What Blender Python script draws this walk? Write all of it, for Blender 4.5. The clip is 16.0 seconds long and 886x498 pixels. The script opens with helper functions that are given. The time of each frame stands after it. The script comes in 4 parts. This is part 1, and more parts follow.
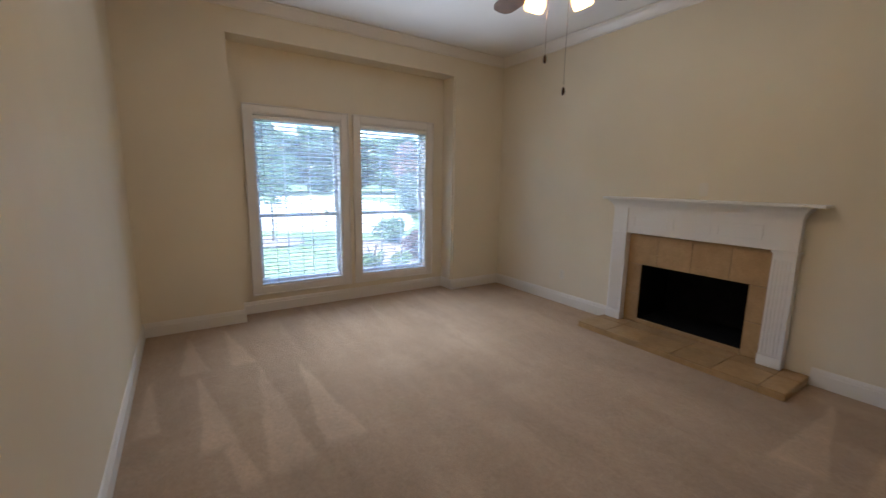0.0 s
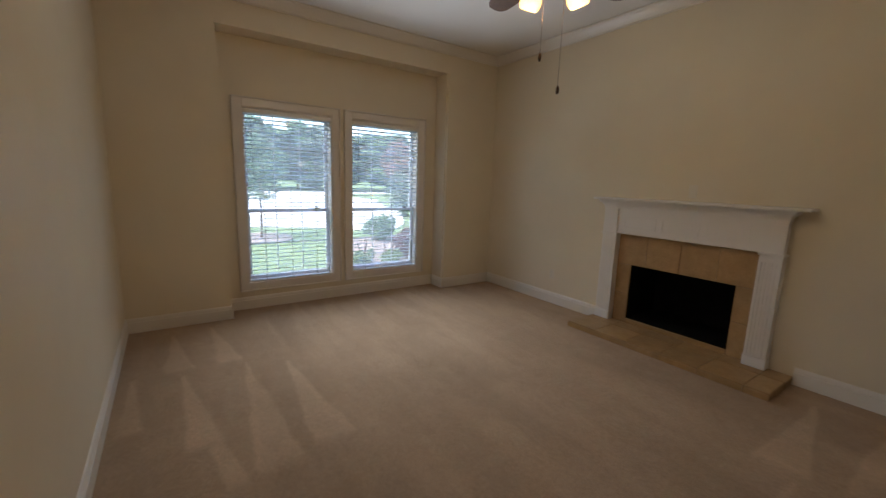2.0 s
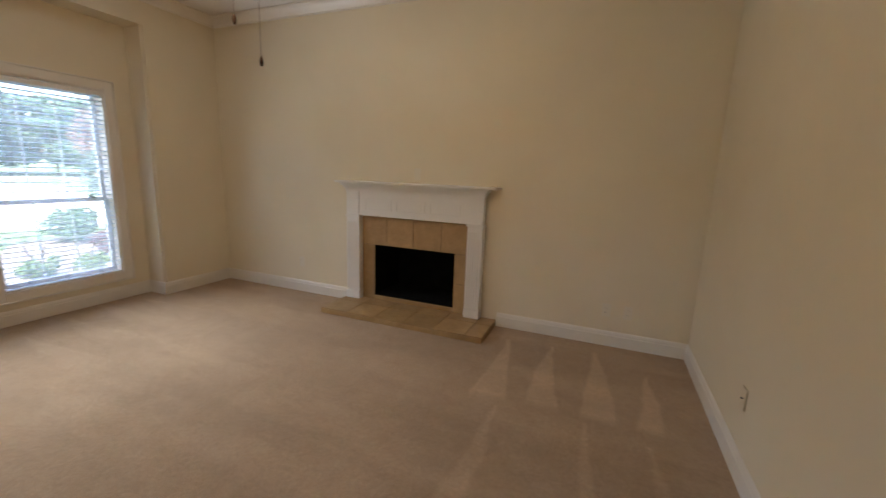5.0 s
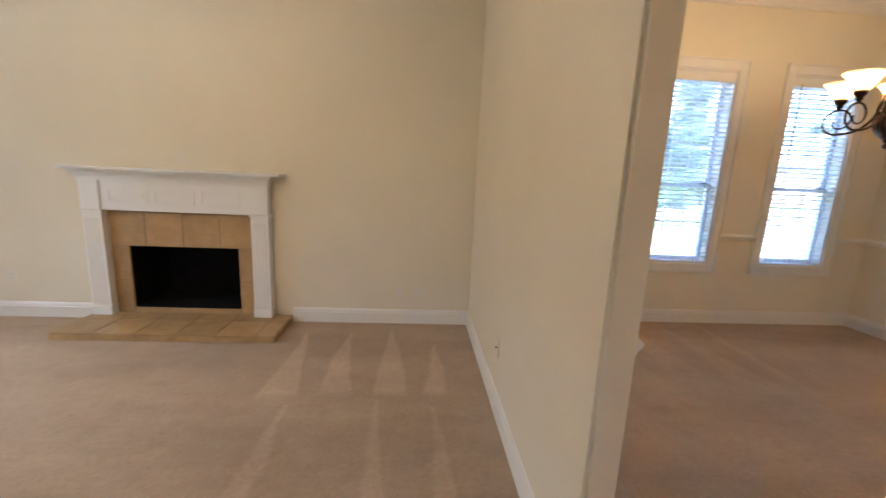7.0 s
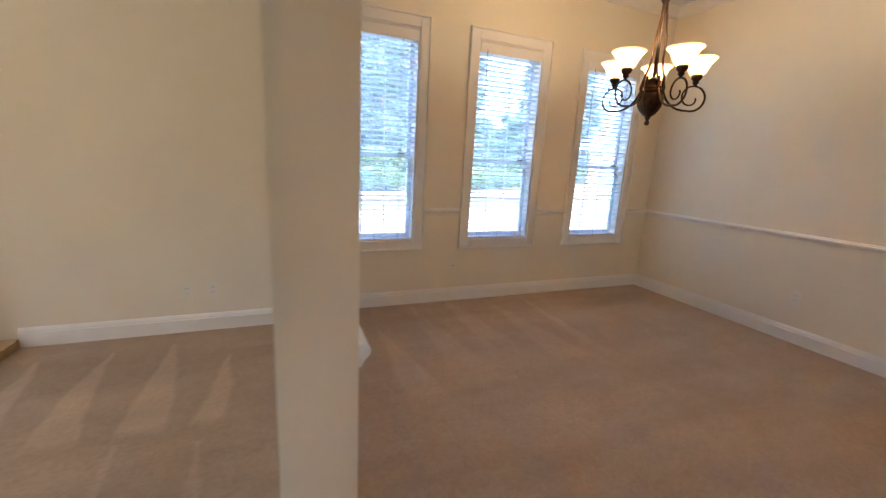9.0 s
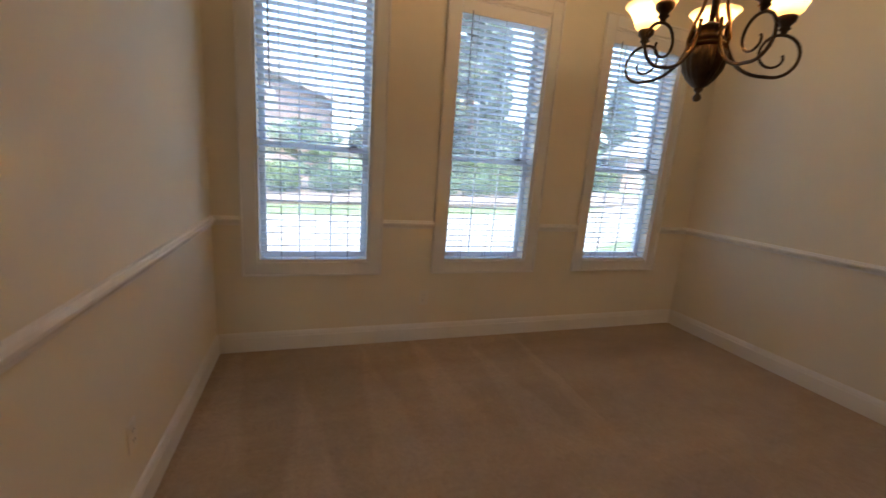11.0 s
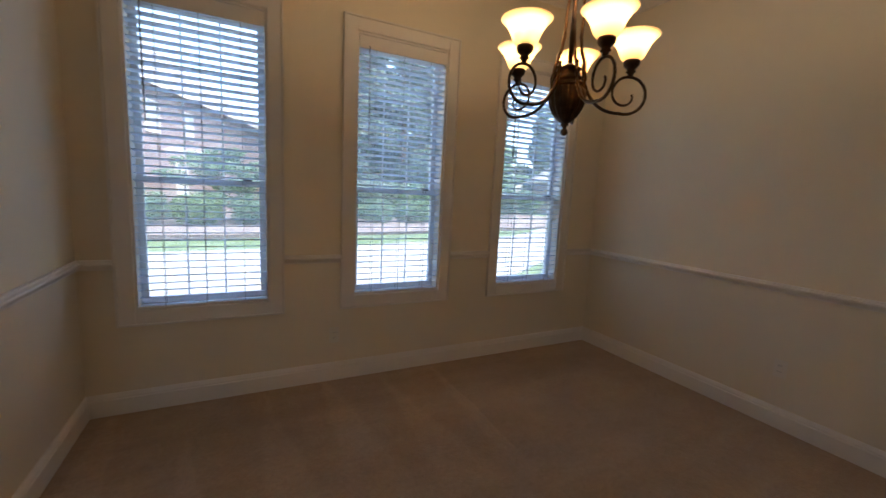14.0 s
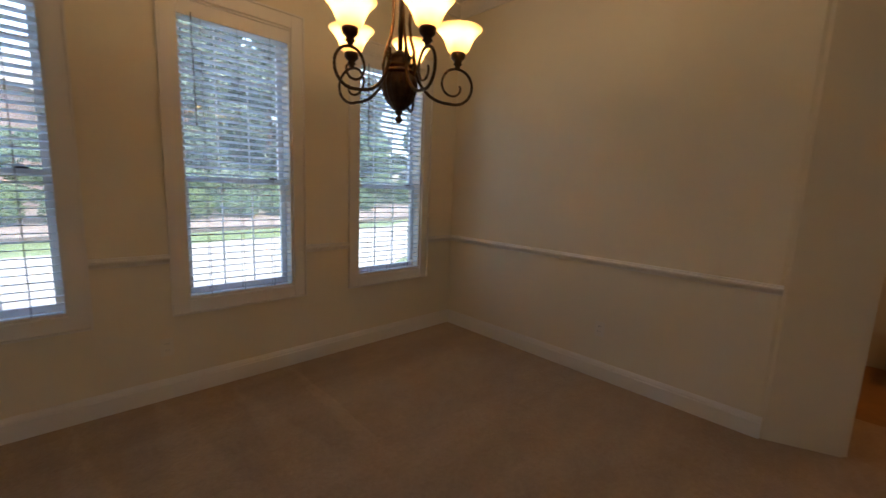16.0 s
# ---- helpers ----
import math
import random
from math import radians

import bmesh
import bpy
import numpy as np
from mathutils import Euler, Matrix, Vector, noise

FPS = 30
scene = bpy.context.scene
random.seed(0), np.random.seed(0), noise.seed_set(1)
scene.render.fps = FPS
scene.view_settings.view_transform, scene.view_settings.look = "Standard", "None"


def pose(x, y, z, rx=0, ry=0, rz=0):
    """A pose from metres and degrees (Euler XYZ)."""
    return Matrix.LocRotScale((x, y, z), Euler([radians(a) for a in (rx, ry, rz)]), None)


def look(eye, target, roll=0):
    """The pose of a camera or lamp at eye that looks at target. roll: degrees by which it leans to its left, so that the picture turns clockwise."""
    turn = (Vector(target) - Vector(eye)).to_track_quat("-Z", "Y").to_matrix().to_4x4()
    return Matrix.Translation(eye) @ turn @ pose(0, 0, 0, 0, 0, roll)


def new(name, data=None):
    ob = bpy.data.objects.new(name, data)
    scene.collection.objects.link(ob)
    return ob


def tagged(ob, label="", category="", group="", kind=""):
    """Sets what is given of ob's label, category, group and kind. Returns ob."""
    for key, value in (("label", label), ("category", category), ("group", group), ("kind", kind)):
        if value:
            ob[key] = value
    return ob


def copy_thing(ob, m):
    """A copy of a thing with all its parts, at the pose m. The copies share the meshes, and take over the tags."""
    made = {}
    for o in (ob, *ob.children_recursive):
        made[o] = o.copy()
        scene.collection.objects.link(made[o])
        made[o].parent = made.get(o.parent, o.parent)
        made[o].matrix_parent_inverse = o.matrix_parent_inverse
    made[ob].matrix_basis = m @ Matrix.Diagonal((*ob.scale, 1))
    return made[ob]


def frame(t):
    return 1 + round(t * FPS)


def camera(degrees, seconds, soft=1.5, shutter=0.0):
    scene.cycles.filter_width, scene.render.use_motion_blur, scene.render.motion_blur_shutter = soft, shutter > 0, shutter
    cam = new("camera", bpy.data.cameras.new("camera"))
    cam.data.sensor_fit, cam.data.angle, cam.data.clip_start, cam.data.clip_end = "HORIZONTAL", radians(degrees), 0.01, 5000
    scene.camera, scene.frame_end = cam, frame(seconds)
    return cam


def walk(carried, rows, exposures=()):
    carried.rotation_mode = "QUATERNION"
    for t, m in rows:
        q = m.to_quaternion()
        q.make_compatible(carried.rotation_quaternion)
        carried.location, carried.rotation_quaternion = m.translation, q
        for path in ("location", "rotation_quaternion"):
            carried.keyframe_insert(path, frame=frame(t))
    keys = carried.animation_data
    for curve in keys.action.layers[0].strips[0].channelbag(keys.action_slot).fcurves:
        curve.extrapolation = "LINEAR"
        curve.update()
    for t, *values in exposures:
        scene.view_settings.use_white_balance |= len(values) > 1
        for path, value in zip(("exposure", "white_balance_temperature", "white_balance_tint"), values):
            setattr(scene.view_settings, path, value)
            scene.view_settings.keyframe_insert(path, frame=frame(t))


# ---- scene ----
cam = camera(96.1, 16.0, soft=1.3, shutter=0.5)
PATH = [
    (0, (0.076, 0.033, 1.424), (-1.573, 1.116, 1.095), 0.9),
    (0.5, (0.065, 0.002, 1.417), (-1.649, 0.978, 1.085), 1.0),
    (1, (0.057, -0.011, 1.413), (-1.647, 0.985, 1.092), 1.5),
    (1.5, (0.054, -0.006, 1.411), (-1.632, 1.017, 1.082), 1.5),
    (2, (0.058, 0.033, 1.416), (-1.562, 1.157, 1.081), 1.9),
    (2.5, (0.071, 0.07, 1.418), (-1.454, 1.318, 1.077), 1.9),
    (3, (0.089, 0.11, 1.421), (-1.33, 1.474, 1.068), 1.8),
    (3.5, (0.107, 0.138, 1.42), (-1.178, 1.629, 1.064), 2.0),
    (4, (0.136, 0.167, 1.423), (-0.987, 1.782, 1.062), 2.0),
    (4.2, (0.129, 0.208, 1.431), (-0.927, 1.867, 1.068), 2.0),
    (6.5, (0.262, 0.272, 1.42), (0.209, 2.233, 1.028), 2.6),
    (7, (0.362, 0.303, 1.39), (0.499, 2.262, 1.011), 2.6),
    (7.5, (0.454, 0.344, 1.396), (0.781, 2.28, 1.016), 2.5),
    (7.9, (0.55, 0.376, 1.383), (1.039, 2.277, 1.001), 3.1),
    (8, (0.562, 0.366, 1.38), (1.102, 2.257, 1.014), 3.3),
    (8.5, (0.689, 0.422, 1.363), (1.426, 2.233, 0.943), 2.6),
    (10.8, (1.6, 1.202, 1.308), (2.303, 3.023, 0.874), 5.5),
    (11, (1.638, 1.253, 1.326), (2.26, 3.108, 0.908), 4.2),
    (11.5, (1.682, 1.269, 1.336), (2.131, 3.182, 0.964), 3.5),
    (12, (1.711, 1.254, 1.352), (2.163, 3.181, 1.063), 2.5),
    (12.5, (1.736, 1.24, 1.363), (2.234, 3.159, 1.096), 2.3),
    (13, (1.761, 1.229, 1.364), (2.352, 3.121, 1.092), 2.5),
    (13.5, (1.81, 1.223, 1.365), (2.551, 3.061, 1.094), 2.7),
    (14, (1.858, 1.211, 1.366), (2.755, 2.977, 1.095), 2.8),
    (14.5, (1.898, 1.193, 1.368), (2.918, 2.891, 1.092), 2.8),
    (15, (1.937, 1.175, 1.368), (3.078, 2.793, 1.086), 2.8),
    (15.5, (1.974, 1.159, 1.364), (3.233, 2.687, 1.079), 2.8),
    (16, (2.015, 1.136, 1.366), (3.389, 2.559, 1.072), 2.3),
]
walk(cam, [(t, look(e, g, r)) for t, e, g, r in PATH],
     [(0, 3.2, 5350, 10), (1.0, 2.65, 5650, 10), (4.2, 3.15, 6100, 10), (6.3, 3.95, 5700, 10), (8.0, 4.38, 5400, 10), (8.7, 4.3, 5350, 10), (10.8, 3.4, 6150, 10), (11.6, 3.2, 6200, 10), (12.2, 2.9, 6000, 10), (14.0, 2.85, 5750, 10), (16, 2.88, 6400, 10)])

# ---- world, sun ----
world = bpy.data.worlds.new("world")
scene.world = world
world.use_nodes = True
wn = world.node_tree.nodes
sky = wn.new("ShaderNodeTexSky")
sky.sky_type = "NISHITA"
sky.sun_disc = False
sky.sun_elevation, sky.sun_rotation = radians(58), radians(170)
sky.air_density, sky.dust_density = 1.0, 4.0
wn["Background"].inputs[1].default_value = 0.15
world.node_tree.links.new(sky.outputs[0], wn["Background"].inputs[0])
sun = new("sun", bpy.data.lights.new("sun", "SUN"))
sun.data.energy, sun.data.angle, sun.data.color = 0.55, radians(20), (1.0, 0.96, 0.9)
sun.matrix_world = look((0, 0, 30), (-3.5, 19.7, 30 - 32.0))
WARM = (1.0, 0.66, 0.34)


def lamp(name, where, watts, size=0.04, colour=WARM):
    ob = new(name, bpy.data.lights.new(name, "POINT"))
    ob.data.energy, ob.data.shadow_soft_size, ob.data.color = watts, size, colour
    ob.location = where
    return ob


def window_light(name, where, heading, width, down, spread, watts):
    """Strip lamp added in a window's opening for sky light; down tilts it floorward."""
    ob = new(name, bpy.data.lights.new(name, "AREA"))
    d = ob.data
    d.shape, d.size, d.size_y, d.energy, d.color, d.spread = "RECTANGLE", width, 0.12, watts, (0.94, 0.97, 1.0), radians(spread)
    ob.matrix_world = pose(*where, 0, 0, heading) @ pose(0, 0, 0, 90 - down, 0, 0)
    return ob


for y in (1.15, 2.295):
    window_light("bay_window_light", (-4.41, y, 1.96), -90, 0.8, 49, 78, 0.8)
    # upward fill added for light off the slats, onto soffit and ceiling
    window_light("bay_upward_fill", (-4.41, y, 0.42), -90, 0.8, -52, 70, 0.75)
for x in (1.66, 2.90, 4.11):
    window_light("dining_window_light", (x, 3.91, 2.28), 180, 0.58, 52, 66, 0.03)
    # the same upward fill added low in each dining window
    window_light("dining_upward_fill", (x, 3.91, 0.78), 180, 0.58, -54, 66, 0.08)

# lamp in the added entry opening, brightens the partition's end face
window_light("entry_fill_light", (0.85, -2.64, 2.0), 0, 0.9, 25, 150, 0.28)

# ---- materials ----
class Mat:
    """A small builder of node materials."""

    def __init__(self, name):
        self.m = bpy.data.materials.new(name)
        self.m.use_nodes = True
        self.t = self.m.node_tree
        self.b = self.t.nodes["Principled BSDF"]
        self.co = self.t.nodes.new("ShaderNodeTexCoord").outputs["Object"]

    def node(self, kind, **ins):
        n = self.t.nodes.new(kind)
        for k, v in ins.items():
            self.put(n.inputs[k.replace("_", " ")], v)
        return n

    def put(self, socket, v):
        if isinstance(v, bpy.types.NodeSocket):
            self.t.links.new(v, socket)
        else:
            socket.default_value = v

    def noise(self, scale, detail=4, rough=0.6, stretch=None):
        n = self.node("ShaderNodeTexNoise", Scale=scale, Detail=detail, Roughness=rough)
        co = self.co
        if stretch:
            mp = self.node("ShaderNodeMapping", Vector=co, Scale=stretch)
            co = mp.outputs[0]
        self.put(n.inputs["Vector"], co)
        return n.outputs[0]

    def ramp(self, fac, a, b, lo=0.3, hi=0.7):
        r = self.node("ShaderNodeValToRGB", Fac=fac)
        e = r.color_ramp.elements
        e[0].position, e[0].color = lo, (*a, 1)
        e[1].position, e[1].color = hi, (*b, 1)
        return r.outputs[0]

    def mix(self, fac, a, b, blend="MIX"):
        n = self.t.nodes.new("ShaderNodeMix")
        n.data_type, n.blend_type = "RGBA", blend
        for i, v in ((0, fac), (6, a), (7, b)):
            self.put(n.inputs[i], (*v, 1) if isinstance(v, tuple) and len(v) == 3 else v)
        return n.outputs[2]

    def math(self, op, a, b=0.0, c=0.0):
        n = self.t.nodes.new("ShaderNodeMath")
        n.operation = op
        for i, v in enumerate((a, b, c)):
            self.put(n.inputs[i], v)
        return n.outputs[0]

    def bump(self, height, strength=0.2, distance=0.01):
        n = self.node("ShaderNodeBump", Height=height, Strength=strength, Distance=distance)
        self.put(self.b.inputs["Normal"], n.outputs[0])

    def done(self, colour=None, rough=0.5, metal=0.0, spec=0.5):
        if colour is not None:
            self.put(self.b.inputs["Base Color"], (*colour, 1) if isinstance(colour, tuple) else colour)
        self.put(self.b.inputs["Roughness"], rough)
        self.b.inputs["Metallic"].default_value = metal
        self.b.inputs["Specular IOR Level"].default_value = spec
        return self.m


def shade_of(c, k):
    return tuple(v * k for v in c)


def painted(name, colour, rough, grain=260, strength=0.08, vary=0.05, spec=0.4):
    m = Mat(name)
    col = m.ramp(m.noise(1.3, 3), shade_of(colour, 1 - vary), shade_of(colour, 1 + vary * 0.5))
    m.bump(m.noise(grain, 3), strength, 0.002)
    return m.done(col, rough, 0, spec)


def speckled(name, dark, light, scale, rough, strength=0.3, dist=0.01, fine=90, metal=0.0, spec=0.4):
    m = Mat(name)
    big = m.ramp(m.noise(scale, 4), dark, light)
    col = m.mix(0.5, big, m.ramp(m.noise(fine, 4), (0.6, 0.6, 0.6), (1.25, 1.25, 1.25)), "MULTIPLY")
    m.bump(m.noise(fine, 5), strength, dist)
    return m.done(col, rough, metal, spec)


def wall_paint():
    m = Mat("cream wall paint")
    col = m.ramp(m.noise(0.9, 4), (0.70, 0.615, 0.455), (0.75, 0.665, 0.50))
    h = m.math("ADD", m.noise(190, 3), m.math("MULTIPLY", m.noise(28, 3), 0.7))
    m.bump(h, 0.10, 0.002)
    return m.done(col, m.ramp(m.noise(3, 3), (0.5,) * 3, (0.62,) * 3), 0, 0.35)


def carpet():
    """Cut-pile beige carpet with wedge-shaped vacuum strokes."""
    m = Mat("beige carpet")
    sep = m.node("ShaderNodeSeparateXYZ", Vector=m.co)
    wob = m.math("MULTIPLY", m.math("SUBTRACT", m.noise(2.2, 2), 0.5), 0.10)
    x, y = m.math("ADD", sep.outputs[0], wob), m.math("ADD", sep.outputs[1], wob)

    def wedge(u, v, period, tip, foot):
        """1 inside triangles that narrow from v = foot to v = tip."""
        u = m.math("ADD", u, m.math("MULTIPLY", v, 0.06))
        rnd = m.node("ShaderNodeTexWhiteNoise")
        rnd.noise_dimensions = "1D"
        m.put(rnd.inputs["W"], m.math("FLOOR", m.math("DIVIDE", u, period)))
        shift = m.math("MULTIPLY", m.math("SUBTRACT", rnd.outputs["Value"], 0.5), (foot - tip) * 0.45)
        w = m.math("DIVIDE", m.math("SUBTRACT", m.math("ADD", v, shift), tip), foot - tip)
        k = m.math("ABSOLUTE", m.math("SUBTRACT", m.math("FRACT", m.math("DIVIDE", u, period)), 0.5))
        s = m.node("ShaderNodeMapRange", Value=m.math("SUBTRACT", m.math("MULTIPLY", w, 0.42), k))
        s.interpolation_type = "SMOOTHSTEP"
        s.inputs["From Min"].default_value, s.inputs["From Max"].default_value = -0.05, 0.06
        ends = m.math("MULTIPLY", m.math("GREATER_THAN", w, 0.0), m.math("MAXIMUM", m.math("MINIMUM", m.math("MULTIPLY", m.math("SUBTRACT", 1.0, w), 3.0), 1.0), 0.0))
        return m.math("MULTIPLY", s.outputs[0], ends)

    def inside(v, lo, hi):
        return m.math("MULTIPLY", m.math("GREATER_THAN", v, lo), m.math("LESS_THAN", v, hi))

    def stroke(u, v, tip_v, tip_u, foot_v, lo, hi):
        """1 inside one triangle from its tip down to a foot that spans lo to hi."""
        w = m.math("DIVIDE", m.math("SUBTRACT", v, tip_v), foot_v - tip_v)
        a = m.math("SUBTRACT", u, m.math("MULTIPLY_ADD", w, lo - tip_u, tip_u - 0.012))
        b = m.math("SUBTRACT", m.math("MULTIPLY_ADD", w, hi - tip_u, tip_u + 0.012), u)
        k = m.node("ShaderNodeMapRange", Value=m.math("MINIMUM", a, b))
        k.interpolation_type = "SMOOTHSTEP"
        k.inputs["From Min"].default_value, k.inputs["From Max"].default_value = -0.012, 0.022
        ends = m.math("MULTIPLY", m.math("GREATER_THAN", w, 0.0), m.math("MAXIMUM", m.math("MINIMUM", m.math("MULTIPLY", m.math("SUBTRACT", 1.03, w), 12.0), 1.0), 0.0))
        return m.math("MULTIPLY", k.outputs[0], ends)

    strokes = m.math("MULTIPLY", m.math("MULTIPLY", wedge(x, y, 0.4, 3.9, 2.5), inside(x, 1.1, 3.2)), 0.3)
    bay = m.math("MULTIPLY", wedge(y, x, 0.34, -4.4, -3.2), inside(y, 0.75, 2.9))
    strokes = m.math("ADD", strokes, m.math("MULTIPLY", bay, 0.25))
    for tip, tx, foot, lo, hi in ((3.55, -0.53, 2.57, -0.57, -0.34), (3.57, -0.17, 2.59, -0.23, -0.02), (3.63, 0.19, 2.62, 0.12, 0.34), (3.34, 0.54, 2.62, 0.45, 0.58),
                                  (2.50, -0.37, 1.60, -0.44, -0.30), (2.54, 0.14, 1.50, 0.17, 0.28), (2.48, 0.50, 1.50, 0.48, 0.61)):
        strokes = m.math("ADD", strokes, m.math("MULTIPLY", stroke(x, y, tip, tx, foot, lo, hi), 0.65 if tip > 3 else 0.4))
    for tip, ty, foot, lo, hi in ((-4.00, -0.01, -3.20, -0.07, 0.12), (-4.06, 0.29, -3.20, 0.27, 0.43), (-3.12, 0.04, -2.16, 0.03, 0.20), (-2.70, 0.10, -1.80, 0.17, 0.26),
                                  (-3.12, 0.44, -1.82, 0.31, 0.53), (-3.00, 0.72, -1.91, 0.60, 0.83), (-3.20, -0.24, -2.50, -0.30, -0.18)):
        strokes = m.math("MAXIMUM", strokes, m.math("MULTIPLY", stroke(y, x, tip, ty, foot, lo, hi), 0.55))
    worn = m.node("ShaderNodeMapRange", Value=m.noise(1.1, 3))
    worn.inputs["From Min"].default_value, worn.inputs["From Max"].default_value = 0.35, 0.6
    worn.inputs["To Min"].default_value = 0.75
    strokes = m.math("MULTIPLY", strokes, worn.outputs[0])
    base = m.ramp(m.noise(1.6, 5, 0.7), (0.44, 0.307, 0.193), (0.515, 0.367, 0.236))
    swath = m.ramp(m.noise(1.0, 3, 0.55, (0.5, 2.6, 1.0)), (0.92, 0.92, 0.92), (1.06, 1.06, 1.06), 0.38, 0.62)
    base = m.mix(1.0, base, swath, "MULTIPLY")
    pile = m.ramp(m.noise(240, 3, 0.8), (0.74, 0.74, 0.74), (1.2, 1.2, 1.2))
    tuft = m.mix(1.0, m.ramp(m.noise(42, 4, 0.7), (0.88, 0.88, 0.88), (1.1, 1.1, 1.1)), m.ramp(m.noise(9, 5, 0.75), (0.93, 0.93, 0.93), (1.06, 1.06, 1.06)), "MULTIPLY")
    col = m.mix(1.0, m.mix(1.0, base, pile, "MULTIPLY"), tuft, "MULTIPLY")
    col = m.mix(m.math("MINIMUM", m.math("MULTIPLY", strokes, 1.15), 1.0), col, m.mix(1.0, col, (1.4, 1.42, 1.46), "MULTIPLY"))
    m.bump(m.math("ADD", m.noise(300, 3, 0.8), m.math("MULTIPLY", m.noise(22, 4), 1.2)), 0.7, 0.012)
    m.b.inputs["Sheen Weight"].default_value = 0.15
    return m.done(col, 0.95, 0, 0.1)


def tile_mat():
    m = Mat("tan ceramic tile")
    info = m.node("ShaderNodeObjectInfo")
    col = m.ramp(m.noise(7, 6, 0.7), (0.32, 0.196, 0.082), (0.45, 0.292, 0.130))
    col = m.mix(0.5, col, m.ramp(m.noise(60, 4), (0.8, 0.8, 0.8), (1.12, 1.12, 1.12)), "MULTIPLY")
    col = m.mix(1.0, col, m.ramp(info.outputs["Random"], (0.86, 0.86, 0.86), (1.1, 1.08, 1.05), 0, 1), "MULTIPLY")
    m.bump(m.noise(45, 4), 0.12, 0.003)
    return m.done(col, m.ramp(m.noise(9, 4), (0.30,) * 3, (0.45,) * 3), 0, 0.5)


def glass():
    m = Mat("window glass")
    t = m.t
    clear, gloss = m.node("ShaderNodeBsdfTransparent"), m.node("ShaderNodeBsdfGlossy", Roughness=0.02)
    facing = m.node("ShaderNodeLayerWeight", Blend=0.5).outputs["Facing"]
    fres = m.math("ADD", 0.04, m.math("MULTIPLY", m.math("POWER", facing, 5.0), 0.9))
    mix = m.node("ShaderNodeMixShader", Fac=fres)
    t.links.new(clear.outputs[0], mix.inputs[1])
    t.links.new(gloss.outputs[0], mix.inputs[2])
    # pale veil over the view, in place of glare from the bright sky
    veil = m.node("ShaderNodeBsdfTranslucent", Color=(0.9, 0.92, 0.92, 1))
    veiled = m.node("ShaderNodeMixShader", Fac=m.math("ADD", 0.065, m.math("MULTIPLY", m.noise(3, 3), 0.03)))
    t.links.new(mix.outputs[0], veiled.inputs[1])
    t.links.new(veil.outputs[0], veiled.inputs[2])
    t.links.new(veiled.outputs[0], t.nodes["Material Output"].inputs[0])
    return m.m


def glowing(name, colour, strength, base=(0.9, 0.8, 0.6), rough=0.5):
    m = Mat(name)
    m.b.inputs["Emission Color"].default_value = (*colour, 1)
    m.b.inputs["Emission Strength"].default_value = strength
    return m.done(base, rough)


def frosted():
    """Amber glass lit from inside."""
    m = Mat("lit frosted amber glass")
    t = m.t
    m.b.inputs["Emission Color"].default_value = (1.0, 0.76, 0.50, 1)
    m.b.inputs["Emission Strength"].default_value = 0.06
    m.done((0.85, 0.62, 0.34), 0.35)
    soft = m.node("ShaderNodeBsdfTranslucent", Color=(0.95, 0.76, 0.50, 1))
    mix = m.node("ShaderNodeMixShader", Fac=0.8)
    t.links.new(m.b.outputs[0], mix.inputs[1])
    t.links.new(soft.outputs[0], mix.inputs[2])
    t.links.new(mix.outputs[0], t.nodes["Material Output"].inputs[0])
    return m.m


def slat_vinyl():
    """White vinyl that lets a little daylight through."""
    m = Mat("white vinyl blind slat")
    col = m.ramp(m.noise(1.3, 3), (0.82, 0.86, 0.91), (0.85, 0.89, 0.94))
    m.bump(m.noise(200, 3), 0.03, 0.002)
    m.done(col, 0.4, 0, 0.4)
    thin = m.node("ShaderNodeBsdfTranslucent", Color=col)
    mix = m.node("ShaderNodeMixShader", Fac=0.6)
    m.t.links.new(m.b.outputs[0], mix.inputs[1])
    m.t.links.new(thin.outputs[0], mix.inputs[2])
    m.t.links.new(mix.outputs[0], m.t.nodes["Material Output"].inputs[0])
    return m.m


def brick_mat():
    m = Mat("red brick")
    n = m.node("ShaderNodeTexBrick", Scale=1.0, Mortar_Size=0.012)
    mp = m.node("ShaderNodeMapping", Vector=m.co, Rotation=(radians(90), 0, 0))
    m.put(n.inputs["Vector"], mp.outputs[0])
    for k, v in (("Color1", (0.20, 0.125, 0.11, 1)), ("Color2", (0.26, 0.175, 0.155, 1)), ("Mortar", (0.36, 0.33, 0.31, 1)),
                 ("Brick Width", 0.22), ("Row Height", 0.075)):
        n.inputs[k].default_value = v
    m.bump(n.outputs["Fac"], -0.4, 0.01)
    return m.done(n.outputs[0], 0.85, 0, 0.2)


def leaf_mat(name, dark, light):
    m = Mat(name)
    geo = m.node("ShaderNodeNewGeometry")
    col = m.ramp(geo.outputs["Random Per Island"], dark, light, 0, 1)
    m.done(col, 0.6, 0, 0.3)
    thin = m.node("ShaderNodeBsdfTranslucent", Color=col)
    mix = m.node("ShaderNodeMixShader", Fac=0.5)
    m.t.links.new(m.b.outputs[0], mix.inputs[1])
    m.t.links.new(thin.outputs[0], mix.inputs[2])
    m.t.links.new(mix.outputs[0], m.t.nodes["Material Output"].inputs[0])
    return m.m


